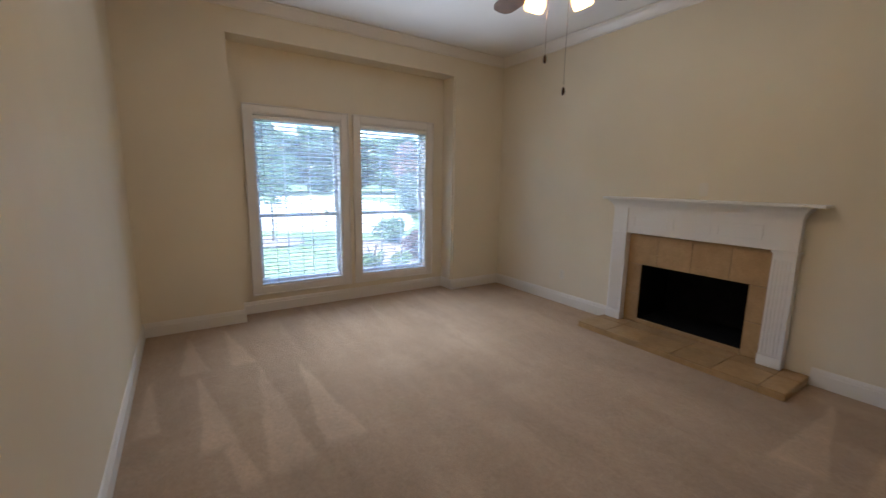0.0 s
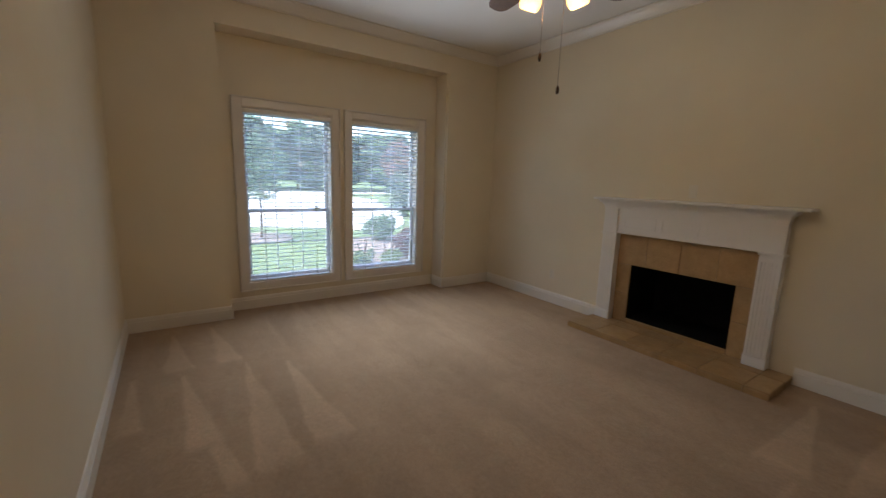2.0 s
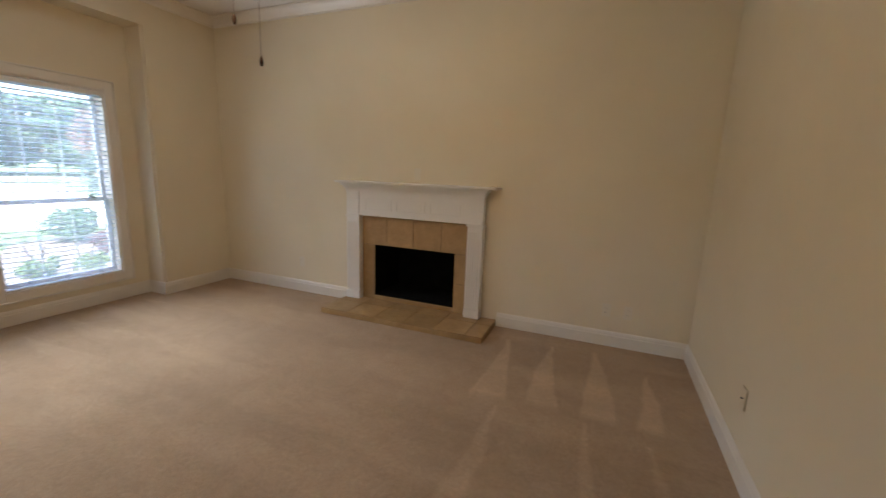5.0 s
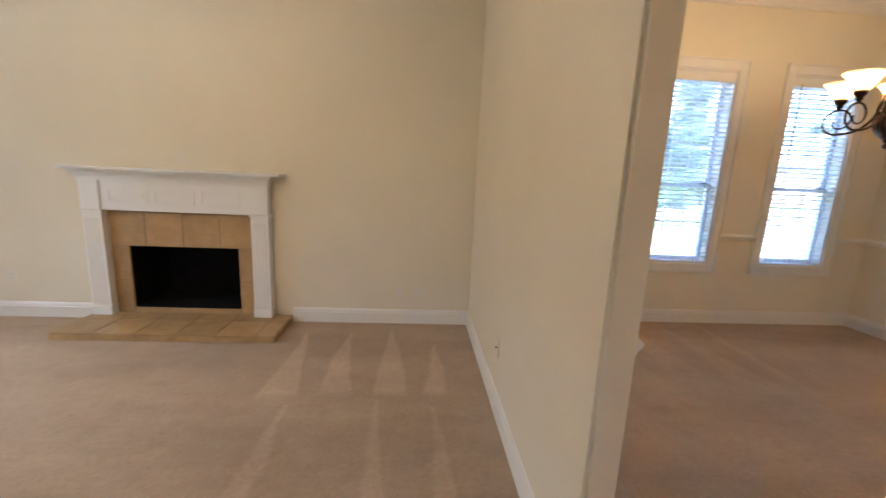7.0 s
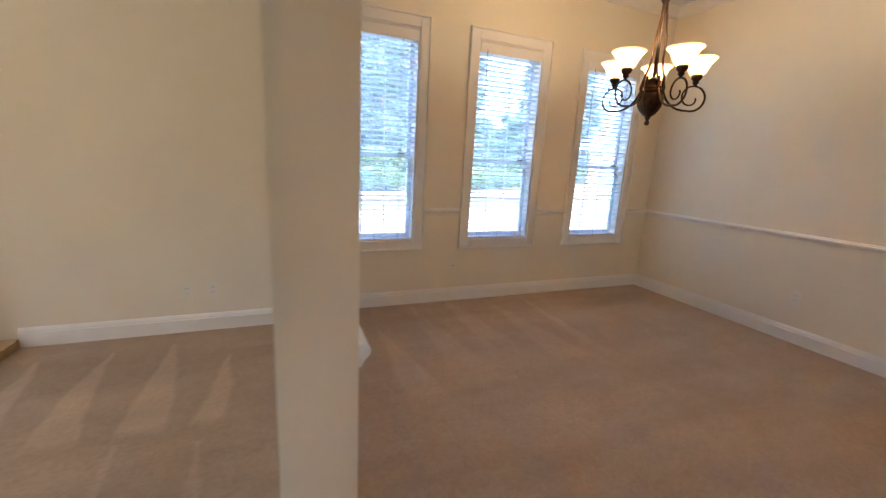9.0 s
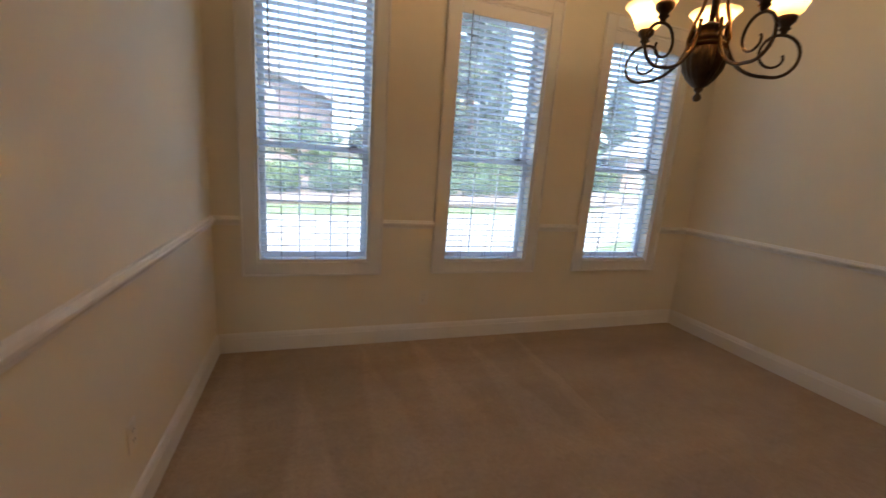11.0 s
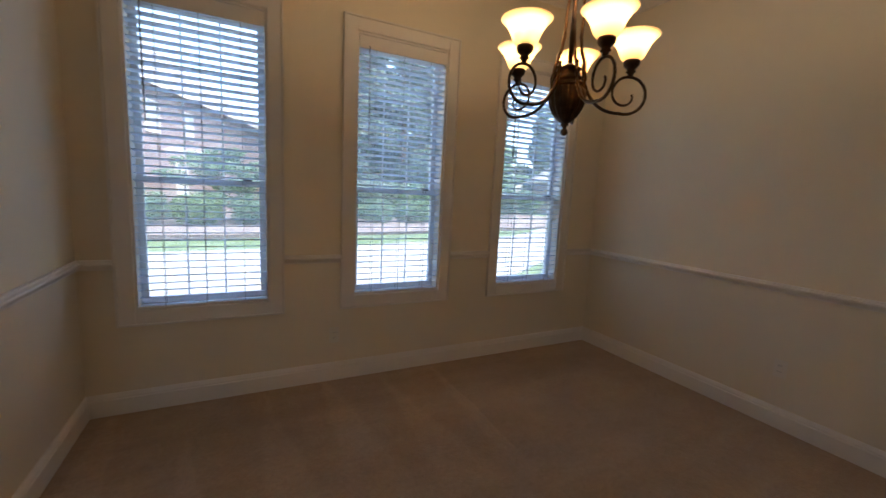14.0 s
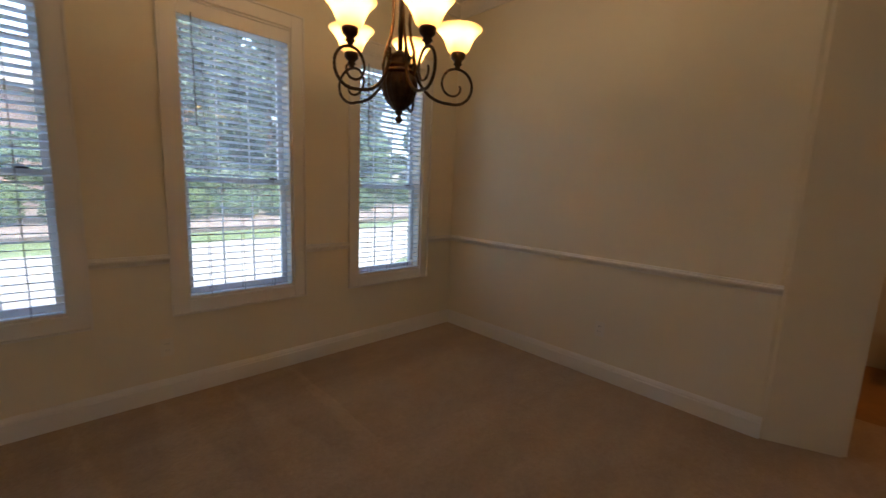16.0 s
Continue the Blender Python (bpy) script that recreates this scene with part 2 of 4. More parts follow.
PAINT = wall_paint()
TRIM = painted("white trim paint", (0.74, 0.69, 0.61), 0.35, 150, 0.04, 0.03)
CEIL = painted("white ceiling paint", (0.74, 0.71, 0.66), 0.8, 70, 0.25, 0.04, 0.2)
CARPET = carpet()
TILE = tile_mat()
GROUT = speckled("tan grout", (0.22, 0.15, 0.078), (0.30, 0.205, 0.11), 12, 0.9)
LINING_BLACK = speckled("black firebox lining", (0.004, 0.004, 0.004), (0.010, 0.009, 0.008), 8, 0.9, spec=0.1)
MANTEL = painted("white mantel paint", (0.78, 0.75, 0.70), 0.35, 120, 0.04, 0.03)
VINYL = painted("white window vinyl", (0.82, 0.84, 0.86), 0.4, 200, 0.03, 0.02)
SLAT = slat_vinyl()
CORD = speckled("grey blind cord", (0.25, 0.25, 0.26), (0.36, 0.36, 0.37), 40, 0.8)
WAND = speckled("clear grey wand plastic", (0.12, 0.12, 0.13), (0.2, 0.2, 0.21), 20, 0.3)
GLASS = glass()
BRONZE = speckled("aged bronze", (0.022, 0.012, 0.007), (0.085, 0.046, 0.020), 16, 0.38, 0.25, 0.004, 60, 0.7)
BRASS = speckled("brass-brown metal", (0.10, 0.052, 0.020), (0.20, 0.105, 0.042), 18, 0.35, 0.2, 0.003, 70, 0.7)
SHADE = frosted()
BULB = glowing("lit lamp bulb", (1.0, 0.78, 0.45), 0.6)
FANWOOD = speckled("walnut fan blade", (0.05, 0.028, 0.016), (0.11, 0.06, 0.032), 9, 0.35, 0.1)
PLATE = painted("ivory wall plate plastic", (0.71, 0.65, 0.53), 0.35, 200, 0.02, 0.02)
SLOT = speckled("dark slot", (0.02, 0.02, 0.02), (0.04, 0.04, 0.04), 30, 0.6)
DOORWOOD = speckled("dark stained wood", (0.030, 0.015, 0.008), (0.06, 0.03, 0.015), 6, 0.7, 0.1, spec=0.2)
HALLTILE = speckled("honey floor tile", (0.27, 0.125, 0.035), (0.38, 0.18, 0.055), 4, 0.35, 0.1)


# ---- mesh helpers ----
def box(bm, x0, y0, z0, x1, y1, z1, bevel=0.0):
    made = bmesh.ops.create_cube(bm, size=1)["verts"]
    for v in made:
        v.co = ((x0 + x1) / 2 + v.co.x * (x1 - x0), (y0 + y1) / 2 + v.co.y * (y1 - y0), (z0 + z1) / 2 + v.co.z * (z1 - z0))
    if bevel:
        edges = list({e for v in made for e in v.link_edges})
        bmesh.ops.bevel(bm, geom=edges, offset=bevel, segments=2, affect="EDGES")


def boxes(*rows, bevel=0.0):
    bm = bmesh.new()
    for r in rows:
        box(bm, *r, bevel=bevel)
    return bm


def mesh_of(name, bm, material, smooth=False):
    bmesh.ops.recalc_face_normals(bm, faces=bm.faces)
    me = bpy.data.meshes.new(name)
    if smooth:
        for f in bm.faces:
            f.smooth = True
    bm.to_mesh(me)
    bm.free()
    me.materials.append(material)
    return me


def part(name, bm, material, parent=None, label="", smooth=False, at=None):
    ob = new(name, mesh_of(name, bm, material, smooth))
    if at is not None:
        ob.matrix_basis = at
    if parent:
        ob.parent = parent
    if label:
        ob["label"] = label
    return ob


def struct(name, bm, material, label, category):
    return tagged(part(name, bm, material), label, category, kind="structure")


def thing(name, label, category, at=None, group=""):
    ob = new(name)
    ob.empty_display_size = 0.1
    if at is not None:
        ob.matrix_basis = at
    return tagged(ob, label, category, group)


def turned(profile, seg=24):
    """A lathe shape from (radius, height) pairs."""
    bm = bmesh.new()
    rings = []
    for r, z in profile:
        rings.append([bm.verts.new((max(r, 1e-4) * math.cos(2 * math.pi * i / seg), max(r, 1e-4) * math.sin(2 * math.pi * i / seg), z)) for i in range(seg)])
    for a, b in zip(rings, rings[1:]):
        for i in range(seg):
            bm.faces.new((a[i], a[(i + 1) % seg], b[(i + 1) % seg], b[i]))
    return bm


def tube(points, radius, seg=8, taper=None):
    """A round bar along a row of points."""
    bm = bmesh.new()
    pts = [Vector(p) for p in points]
    rings = []
    up = Vector((0.123, 0.2, 1)).normalized()
    for i, p in enumerate(pts):
        d = (pts[min(i + 1, len(pts) - 1)] - pts[max(i - 1, 0)]).normalized()
        a = d.cross(up)
        a = a.normalized() if a.length > 1e-4 else Vector((1, 0, 0))
        b = d.cross(a)
        r = radius if taper is None else radius + (taper - radius) * i / (len(pts) - 1)
        rings.append([bm.verts.new(p + r * (math.cos(2 * math.pi * k / seg) * a + math.sin(2 * math.pi * k / seg) * b)) for k in range(seg)])
    for r0, r1 in zip(rings, rings[1:]):
        for k in range(seg):
            bm.faces.new((r0[k], r0[(k + 1) % seg], r1[(k + 1) % seg], r1[k]))
    bm.faces.new(rings[0])
    bm.faces.new(rings[-1])
    return bm


def moulding(profile, a, b, out):
    """A straight run of trim from a to b on the floor plan; profile is (depth, height) pairs, out points into the room."""
    bm = bmesh.new()
    out = Vector((*out, 0))
    rows = []
    for p in (a, b):
        rows.append([bm.verts.new(Vector((p[0], p[1], 0)) + out * d + Vector((0, 0, z))) for d, z in profile])
    n = len(profile)
    for i in range(n):
        bm.faces.new((rows[0][i], rows[0][(i + 1) % n], rows[1][(i + 1) % n], rows[1][i]))
    bm.faces.new(rows[0])
    bm.faces.new(rows[1])
    return bm


BASE = [(0, 0), (0.016, 0), (0.016, 0.095), (0.012, 0.100), (0.012, 0.110), (0.008, 0.122), (0.004, 0.130), (0, 0.132)]
RAIL = [(0, 0.858), (0.010, 0.858), (0.012, 0.868), (0.022, 0.880), (0.030, 0.890), (0.030, 0.900), (0.018, 0.906), (0.014, 0.914), (0, 0.916)]
CROWN = [(0, 2.950), (0.012, 2.950), (0.016, 2.964), (0.040, 2.985), (0.066, 3.012), (0.078, 3.030), (0.090, 3.036), (0.090, 3.049), (0, 3.049)]

# ---- plan ----
XW, XA, YN, YS = -4.24, -4.49, 3.815, -0.345
XP0, XP1, YD, XE = 0.868, 1.045, 3.99, 4.875
CEILZ = 3.05
OUT = 0.18

# ---- structure ----
struct("floor", boxes((XA - OUT, -2.6, -0.12, 5.66, 4.2, 0.0)), CARPET, "beige cut-pile carpet with vacuum strokes", "floor")
struct("floor_hall", boxes((5.66, -2.6, -0.12, 7.15, 4.2, -0.004)), HALLTILE, "honey-coloured tile floor of the hall", "floor")
struct("ceiling", boxes((XA - OUT, -2.6, CEILZ, 7.15, 4.2, CEILZ + 0.15)), CEIL, "white textured ceiling", "ceiling")


def wall_with_openings(along, face, back, a0, a1, openings, top=CEILZ):
    """One solid wall along 'x' or 'y' with rectangular holes (lo, hi, sill, head)."""
    bm = bmesh.new()
    us = sorted({a0, a1, *(v for o in openings for v in o[:2])})
    zs = sorted({0.0, top, *(v for o in openings for v in o[2:])})
    made = {}

    def vert(u, z, w):
        key = (u, z, w)
        if key not in made:
            made[key] = bm.verts.new((u, w, z) if along == "x" else (w, u, z))
        return made[key]

    def solid(i, k):
        if not (0 <= i < len(us) - 1 and 0 <= k < len(zs) - 1):
            return False
        u, z = (us[i] + us[i + 1]) / 2, (zs[k] + zs[k + 1]) / 2
        return not any(o[0] < u < o[1] and o[2] < z < o[3] for o in openings)
    for i in range(len(us) - 1):
        for k in range(len(zs) - 1):
            if not solid(i, k):
                continue
            u0, u1, z0, z1 = us[i], us[i + 1], zs[k], zs[k + 1]
            for w in (face, back):
                bm.faces.new([vert(u0, z0, w), vert(u1, z0, w), vert(u1, z1, w), vert(u0, z1, w)])
            for (di, dk), (p, q) in (((-1, 0), ((u0, z0), (u0, z1))), ((1, 0), ((u1, z0), (u1, z1))), ((0, -1), ((u0, z0), (u1, z0))), ((0, 1), ((u0, z1), (u1, z1)))):
                if not solid(i + di, k + dk):
                    bm.faces.new([vert(*p, face), vert(*q, face), vert(*q, back), vert(*p, back)])
    return bm


LIV_WIN = [(0.695, 1.61, 0.285, 2.09), (1.842, 2.75, 0.285, 2.09)]
# unseen opening added in the entry wall to light the partition's end
ADDED_WIN = (0.50, 1.20, 1.0, 2.1)
DIN_WIN = [(1.300, 2.008, 0.618, 2.41), (2.560, 3.235, 0.618, 2.41), (3.782, 4.455, 0.618, 2.41)]
bm = wall_with_openings("y", XA, XA - OUT, 0.485, 3.005, LIV_WIN, 2.735)
box(bm, XA - OUT, -0.52, 0, XW, 0.485, 2.735)
box(bm, XA - OUT, 3.005, 0, XW, 4.0, 2.735)
box(bm, XA - OUT, -0.52, 2.735, XW, 4.0, CEILZ)
corners = [e for e in bm.edges if all(abs(v.co.x - XW) < 1e-5 and min(abs(v.co.y - 0.485), abs(v.co.y - 3.005)) < 1e-5 for v in e.verts)]
bmesh.ops.bevel(bm, geom=corners, offset=0.02, segments=8, affect="EDGES")
struct("wall_west", bm, PAINT, "cream painted wall with a recessed window bay", "wall")
bm = wall_with_openings("x", YN, 4.0, XW, XP0, [(-2.075, -1.17, 0.105, 0.655)])
struct("wall_north", bm, PAINT, "cream painted chimney wall", "wall")
bm = wall_with_openings("x", YD, YD + OUT, XP1, 5.06, DIN_WIN)
struct("wall_dining_north", bm, PAINT, "cream painted dining wall with three windows", "wall")
struct("wall_south", boxes((XA - OUT, YS - 0.15, 0, -0.45, YS, CEILZ)), PAINT, "cream painted side wall", "wall")


def plan_wall(corners, soft=()):
    """An upright wall on a plan outline; the corners in soft are rounded off like a bullnose bead."""
    bm = bmesh.new()
    lo = [bm.verts.new((x, y, 0)) for x, y in corners]
    hi = [bm.verts.new((x, y, CEILZ)) for x, y in corners]
    bm.faces.new(lo)
    bm.faces.new(hi)
    for i in range(len(corners)):
        j = (i + 1) % len(corners)
        bm.faces.new((lo[i], lo[j], hi[j], hi[i]))
    if soft:
        bm.edges.ensure_lookup_table()
        edges = [e for e in bm.edges if abs(e.verts[0].co.z - e.verts[1].co.z) > 1 and any((e.verts[0].co.xy - Vector(c)).length < 1e-4 for c in soft)]
        bmesh.ops.bevel(bm, geom=edges, offset=0.018, segments=8, affect="EDGES")
    return bm


struct("wall_partition", plan_wall([(XP0, 1.262), (XP1, 1.388), (XP1, YD + OUT), (XP0, YD + OUT)], [(XP0, 1.262), (XP1, 1.388)]), PAINT, "cream partition wall between the two rooms", "wall")
struct("wall_east", plan_wall([(XE, 1.372), (5.02, 1.01), (5.06, 1.01), (5.06, YD), (XE, YD)], [(XE, 1.372), (5.02, 1.01)]), PAINT, "cream painted dining wall with an angled end", "wall")
# plain walls that close the entrance behind the camera
struct("wall_entry_west", boxes((-0.6, -2.6, 0, -0.45, YS - 0.15, CEILZ)), PAINT, "cream painted entry wall", "wall")
struct("wall_entry_south", wall_with_openings("x", -2.6, -2.75, -0.6, 7.0, [ADDED_WIN]), PAINT, "cream painted entry wall", "wall")
struct("wall_hall_east", boxes((7.0, -2.75, -0.004, 7.15, 4.2, CEILZ)), PAINT, "cream painted hall wall", "wall")
struct("wall_hall_north", boxes((5.06, 3.0, 0, 7.0, 3.15, CEILZ)), PAINT, "cream painted hall wall", "wall")

# trim
for prof, name, label in ((BASE, "baseboard", "white moulded baseboard"), (CROWN, "crown_moulding", "white moulded crown trim"), (RAIL, "chair_rail", "white moulded chair rail")):
    runs = []
    if prof is not RAIL:
        runs += [((XW, YN), (-0.45, YN), (0, -1)) if prof is CROWN else ((XW, YN), (-2.40, YN), (0, -1)),
                 ((-0.45, YN), (XP0, YN), (0, -1)) if prof is CROWN else ((-0.727, YN), (XP0, YN), (0, -1)),
                 ((XW, 3.005), (XW, YN), (1, 0)), ((XW, YS), (XW, 0.485), (1, 0)), ((XW, YS), (-0.45, YS), (0, 1)),
                 ((XP0, 1.27), (XP0, YN), (-1, 0))]
        if prof is BASE:
            runs += [((XA, 0.485), (XA, 3.005), (1, 0)), ((XA, 3.005), (XW + 0.016, 3.005), (0, -1)), ((XA, 0.485), (XW + 0.016, 0.485), (0, 1))]
        else:
            runs += [((XW, 0.485), (XW, 3.005), (1, 0))]
    if prof is RAIL:
        edges = [XP1, 1.208, 2.10, 2.468, 3.327, 3.69, 4.547, XE]
        runs += [((edges[i], YD), (edges[i + 1], YD), (0, -1)) for i in (0, 2, 4, 6)]
    else:
        runs += [((XP1, YD), (XE, YD), (0, -1))]
    runs += [((XP1, 1.412), (XP1, YD), (1, 0)), ((XE, 1.372), (XE, YD), (-1, 0))]
    for a, b, out in runs:
        struct(name, moulding(prof, a, b, out), TRIM, label, "trim")


# ---- windows ----
def window(name, label, m, width, sill, head, meet, bar=0.0045):
    """A sash window in local axes: x along the wall, y out of the house, z up; the room face of the wall is y = 0."""
    w = tagged(thing(name, label, "window", m), kind="structure")
    c = 0.080
    part("casing", boxes((-c, -0.02, sill - c, 0.0, 0, head + c), (width, -0.02, sill - c, width + c, 0, head + c),
                         (0, -0.02, head, width, 0, head + c), (0, -0.02, sill - c, width, 0, sill), bevel=0.004), TRIM, w)
    part("backband", boxes((-c - 0.012, -0.03, sill - c - 0.012, -c, 0, head + c + 0.012), (width + c, -0.03, sill - c - 0.012, width + c + 0.012, 0, head + c + 0.012),
                           (-c, -0.03, head + c, width + c, 0, head + c + 0.012), (-c, -0.03, sill - c - 0.012, width + c, 0, sill - c), bevel=0.003), TRIM, w)
    part("jamb", boxes((0, 0, sill, 0.012, 0.17, head), (width - 0.012, 0, sill, width, 0.17, head),
                       (0.012, 0, head - 0.012, width - 0.012, 0.17, head), (0.012, 0, sill, width - 0.012, 0.17, sill + 0.014)), TRIM, w)
    for i, (z0, z1, y, rows) in enumerate(((sill + 0.014, meet + 0.018, 0.085, 2), (meet - 0.018, head - 0.012, 0.120, 3))):
        s = 0.036
        sash = part("sash", boxes((0.012, y, z0, 0.012 + s, y + 0.032, z1), (width - 0.012 - s, y, z0, width - 0.012, y + 0.032, z1),
                                  (0.012 + s, y, z0, width - 0.012 - s, y + 0.032, z0 + s), (0.012 + s, y, z1 - s, width - 0.012 - s, y + 0.032, z1), bevel=0.003), VINYL, w)
        x0, x1, a0, a1 = 0.012 + s, width - 0.012 - s, z0 + s, z1 - s
        pane = part("pane", boxes((x0, y + 0.014, a0, x1, y + 0.018, a1)), GLASS, sash)
        pane.visible_shadow = False
        bars = [(x0 + (x1 - x0) * k / 3 - bar, y + 0.019, a0, x0 + (x1 - x0) * k / 3 + bar, y + 0.027, a1) for k in (1, 2)]
        bars += [(x0, y + 0.0195, a0 + (a1 - a0) * k / rows - bar, x1, y + 0.0265, a0 + (a1 - a0) * k / rows + bar) for k in range(1, rows)]
        for b in bars:
            part("glazing_bar", boxes(b), VINYL, sash)
    part("sash_lock", boxes((width * 0.8, 0.06, meet + 0.018, width * 0.8 + 0.05, 0.085, meet + 0.03), (width * 0.8 + 0.01, 0.05, meet + 0.026, width * 0.8 + 0.02, 0.085, meet + 0.04)), SLOT, w)
    return w


SLAT_MESH = {}


def blind(label, m, width, sill, head, pitch, tilt, drop, rail):
    """A horizontal slat blind hung inside the opening."""
    b = thing("window_blind", label, "blind", m, "slat blinds")
    part("headrail", boxes((0.016, 0.004, head - rail - 0.018, width - 0.016, 0.052, head - 0.022), bevel=0.004), SLAT, b)
    part("valance", boxes((0.013, -0.006, head - rail - 0.022, width - 0.013, 0.003, head - 0.018), bevel=0.003), TRIM, b, "cream valance")
    z = head - rail - 0.033
    lo = sill + drop + 0.02
    key = round(width, 3)
    if key not in SLAT_MESH:
        bm = bmesh.new()
        prof = [(-0.025, 0.0006), (-0.012, 0.0022), (0, 0.0030), (0.012, 0.0022), (0.025, 0.0006), (0.0245, -0.0026), (0, -0.0006), (-0.0245, -0.0026)]
        rows = [[bm.verts.new((x, p, q)) for p, q in prof] for x in (0.014, width - 0.014)]
        for i in range(8):
            bm.faces.new((rows[0][i], rows[0][(i + 1) % 8], rows[1][(i + 1) % 8], rows[1][i]))
        bm.faces.new(rows[0])
        bm.faces.new(rows[1])
        SLAT_MESH[key] = mesh_of("slat", bm, SLAT)
    while z > lo + 0.02:
        s = new("slat", SLAT_MESH[key])
        s.parent = b
        s.matrix_basis = pose(0, 0.028 + random.uniform(-0.001, 0.001), z, tilt + random.uniform(-2.5, 2.5), random.uniform(-0.15, 0.15))
        z -= pitch
    part("bottom_rail", boxes((0.02, 0.006, lo - 0.018, width - 0.02, 0.05, lo), bevel=0.004), SLAT, b)
    for fx in (0.2, 0.5, 0.8):
        part("ladder_cord", boxes((width * fx - 0.0015, 0.002, lo - 0.01, width * fx + 0.0015, 0.004, head - 0.07),
                                  (width * fx - 0.0015, 0.052, lo - 0.01, width * fx + 0.0015, 0.054, head - 0.07)), CORD, b)
    part("wand", tube([(0.085, -0.004, head - 0.08), (0.087, -0.008, head - 0.4), (0.09, -0.006, head - 0.72)], 0.0045, 6), WAND, b)
    return b


for i, (a0, a1, sill, head) in enumerate(LIV_WIN):
    m = pose(XA, a0, 0, 0, 0, 90)
    window("window_%d" % (i + 1), "white double-hung window with grid bars in the bay", m, a1 - a0, sill, head, 1.04, 0.0045)
    blind("white slat blind lowered over the bay window", m, a1 - a0, sill, head, 0.0425, -7, 0.0, 0.035)
for i, (a0, a1, sill, head) in enumerate(DIN_WIN):
    m = pose(a0, YD, 0)
    window("window_%d" % (i + 3), "white double-hung window with grid bars", m, a1 - a0, sill, head, 1.37)
    blind("white slat blind with open slats over the dining window", m, a1 - a0, sill, head, 0.0425, -9, 0.0, 0.080)

# out of view, added to fill the extra opening in the entry wall
window("window_6", "unseen white double-hung window added behind the rooms for light", pose(ADDED_WIN[1], -2.6, 0, 0, 0, 180), ADDED_WIN[1] - ADDED_WIN[0], ADDED_WIN[2], ADDED_WIN[3], 1.5)

# ---- fireplace ----
HT = 0.058
fp = thing("fireplace", "white painted mantel fireplace with tan tile surround and black firebox", "fireplace", pose(-1.6225, YN, 0))
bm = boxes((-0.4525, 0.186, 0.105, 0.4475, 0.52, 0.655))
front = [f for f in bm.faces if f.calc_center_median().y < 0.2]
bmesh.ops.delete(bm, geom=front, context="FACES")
part("firebox", bm, LINING_BLACK, fp, "black firebox lining")
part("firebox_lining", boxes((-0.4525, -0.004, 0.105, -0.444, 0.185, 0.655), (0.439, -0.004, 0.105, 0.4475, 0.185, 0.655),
                             (-0.444, -0.004, 0.646, 0.439, 0.19, 0.655), (-0.444, -0.004, 0.105, 0.439, 0.19, 0.113)), LINING_BLACK, fp)
part("grout_bed", boxes((-0.60, -0.008, HT, -0.4525, 0, 0.95), (0.4475, -0.008, HT, 0.59, 0, 0.95),
                        (-0.4525, -0.008, 0.655, 0.4475, 0, 0.95), (-0.4525, -0.008, HT, 0.4475, 0, 0.105)), GROUT, fp)


def tile(parent, x0, y0, z0, x1, y1, z1):
    part("tile", boxes((x0, y0, z0, x1, y1, z1), bevel=0.0025), TILE, parent)


g = 0.0022
xs = [-0.60, -0.308, -0.003, 0.302, 0.59]
for a, b in zip(xs, xs[1:]):
    tile(fp, a + g, -0.016, 0.655 + g, b - g, -0.006, 0.95)
for a, b in ((-0.60, -0.4525), (0.4475, 0.59)):
    for z0, z1 in ((HT, 0.355), (0.355, 0.655)):
        tile(fp, a + g, -0.016, z0 + g, b - g, -0.006, z1 - g)
for a, b in ((-0.4525, -0.155), (-0.155, 0.15), (0.15, 0.4475)):
    tile(fp, a + g, -0.016, HT + g, b - g, -0.006, 0.103)
# raised hearth
hx0, hx1, hy = -0.7825, 0.8955, -0.49
part("hearth_bed", boxes((hx0 + 0.008, hy + 0.008, 0, hx1 - 0.008, 0, HT - 0.008)), GROUT, fp)
k = hx0
while k < hx1 - 0.02:
    e = min(k + 0.305, hx1)
    for y0, y1 in ((hy, hy + 0.305), (hy + 0.305, 0.0)):
        tile(fp, k + g, y0 + g, HT - 0.010, e - g, y1 - g, HT)
    tile(fp, k + g, hy, 0.002, e - g, hy + 0.009, HT - 0.012)
    k += 0.305
for xx in (hx0, hx1 - 0.009):
    for y0, y1 in ((hy + 0.01, hy + 0.305), (hy + 0.305, -0.004)):
        tile(fp, xx, y0 + g, 0.002, xx + 0.009, y1 - g, HT - 0.012)


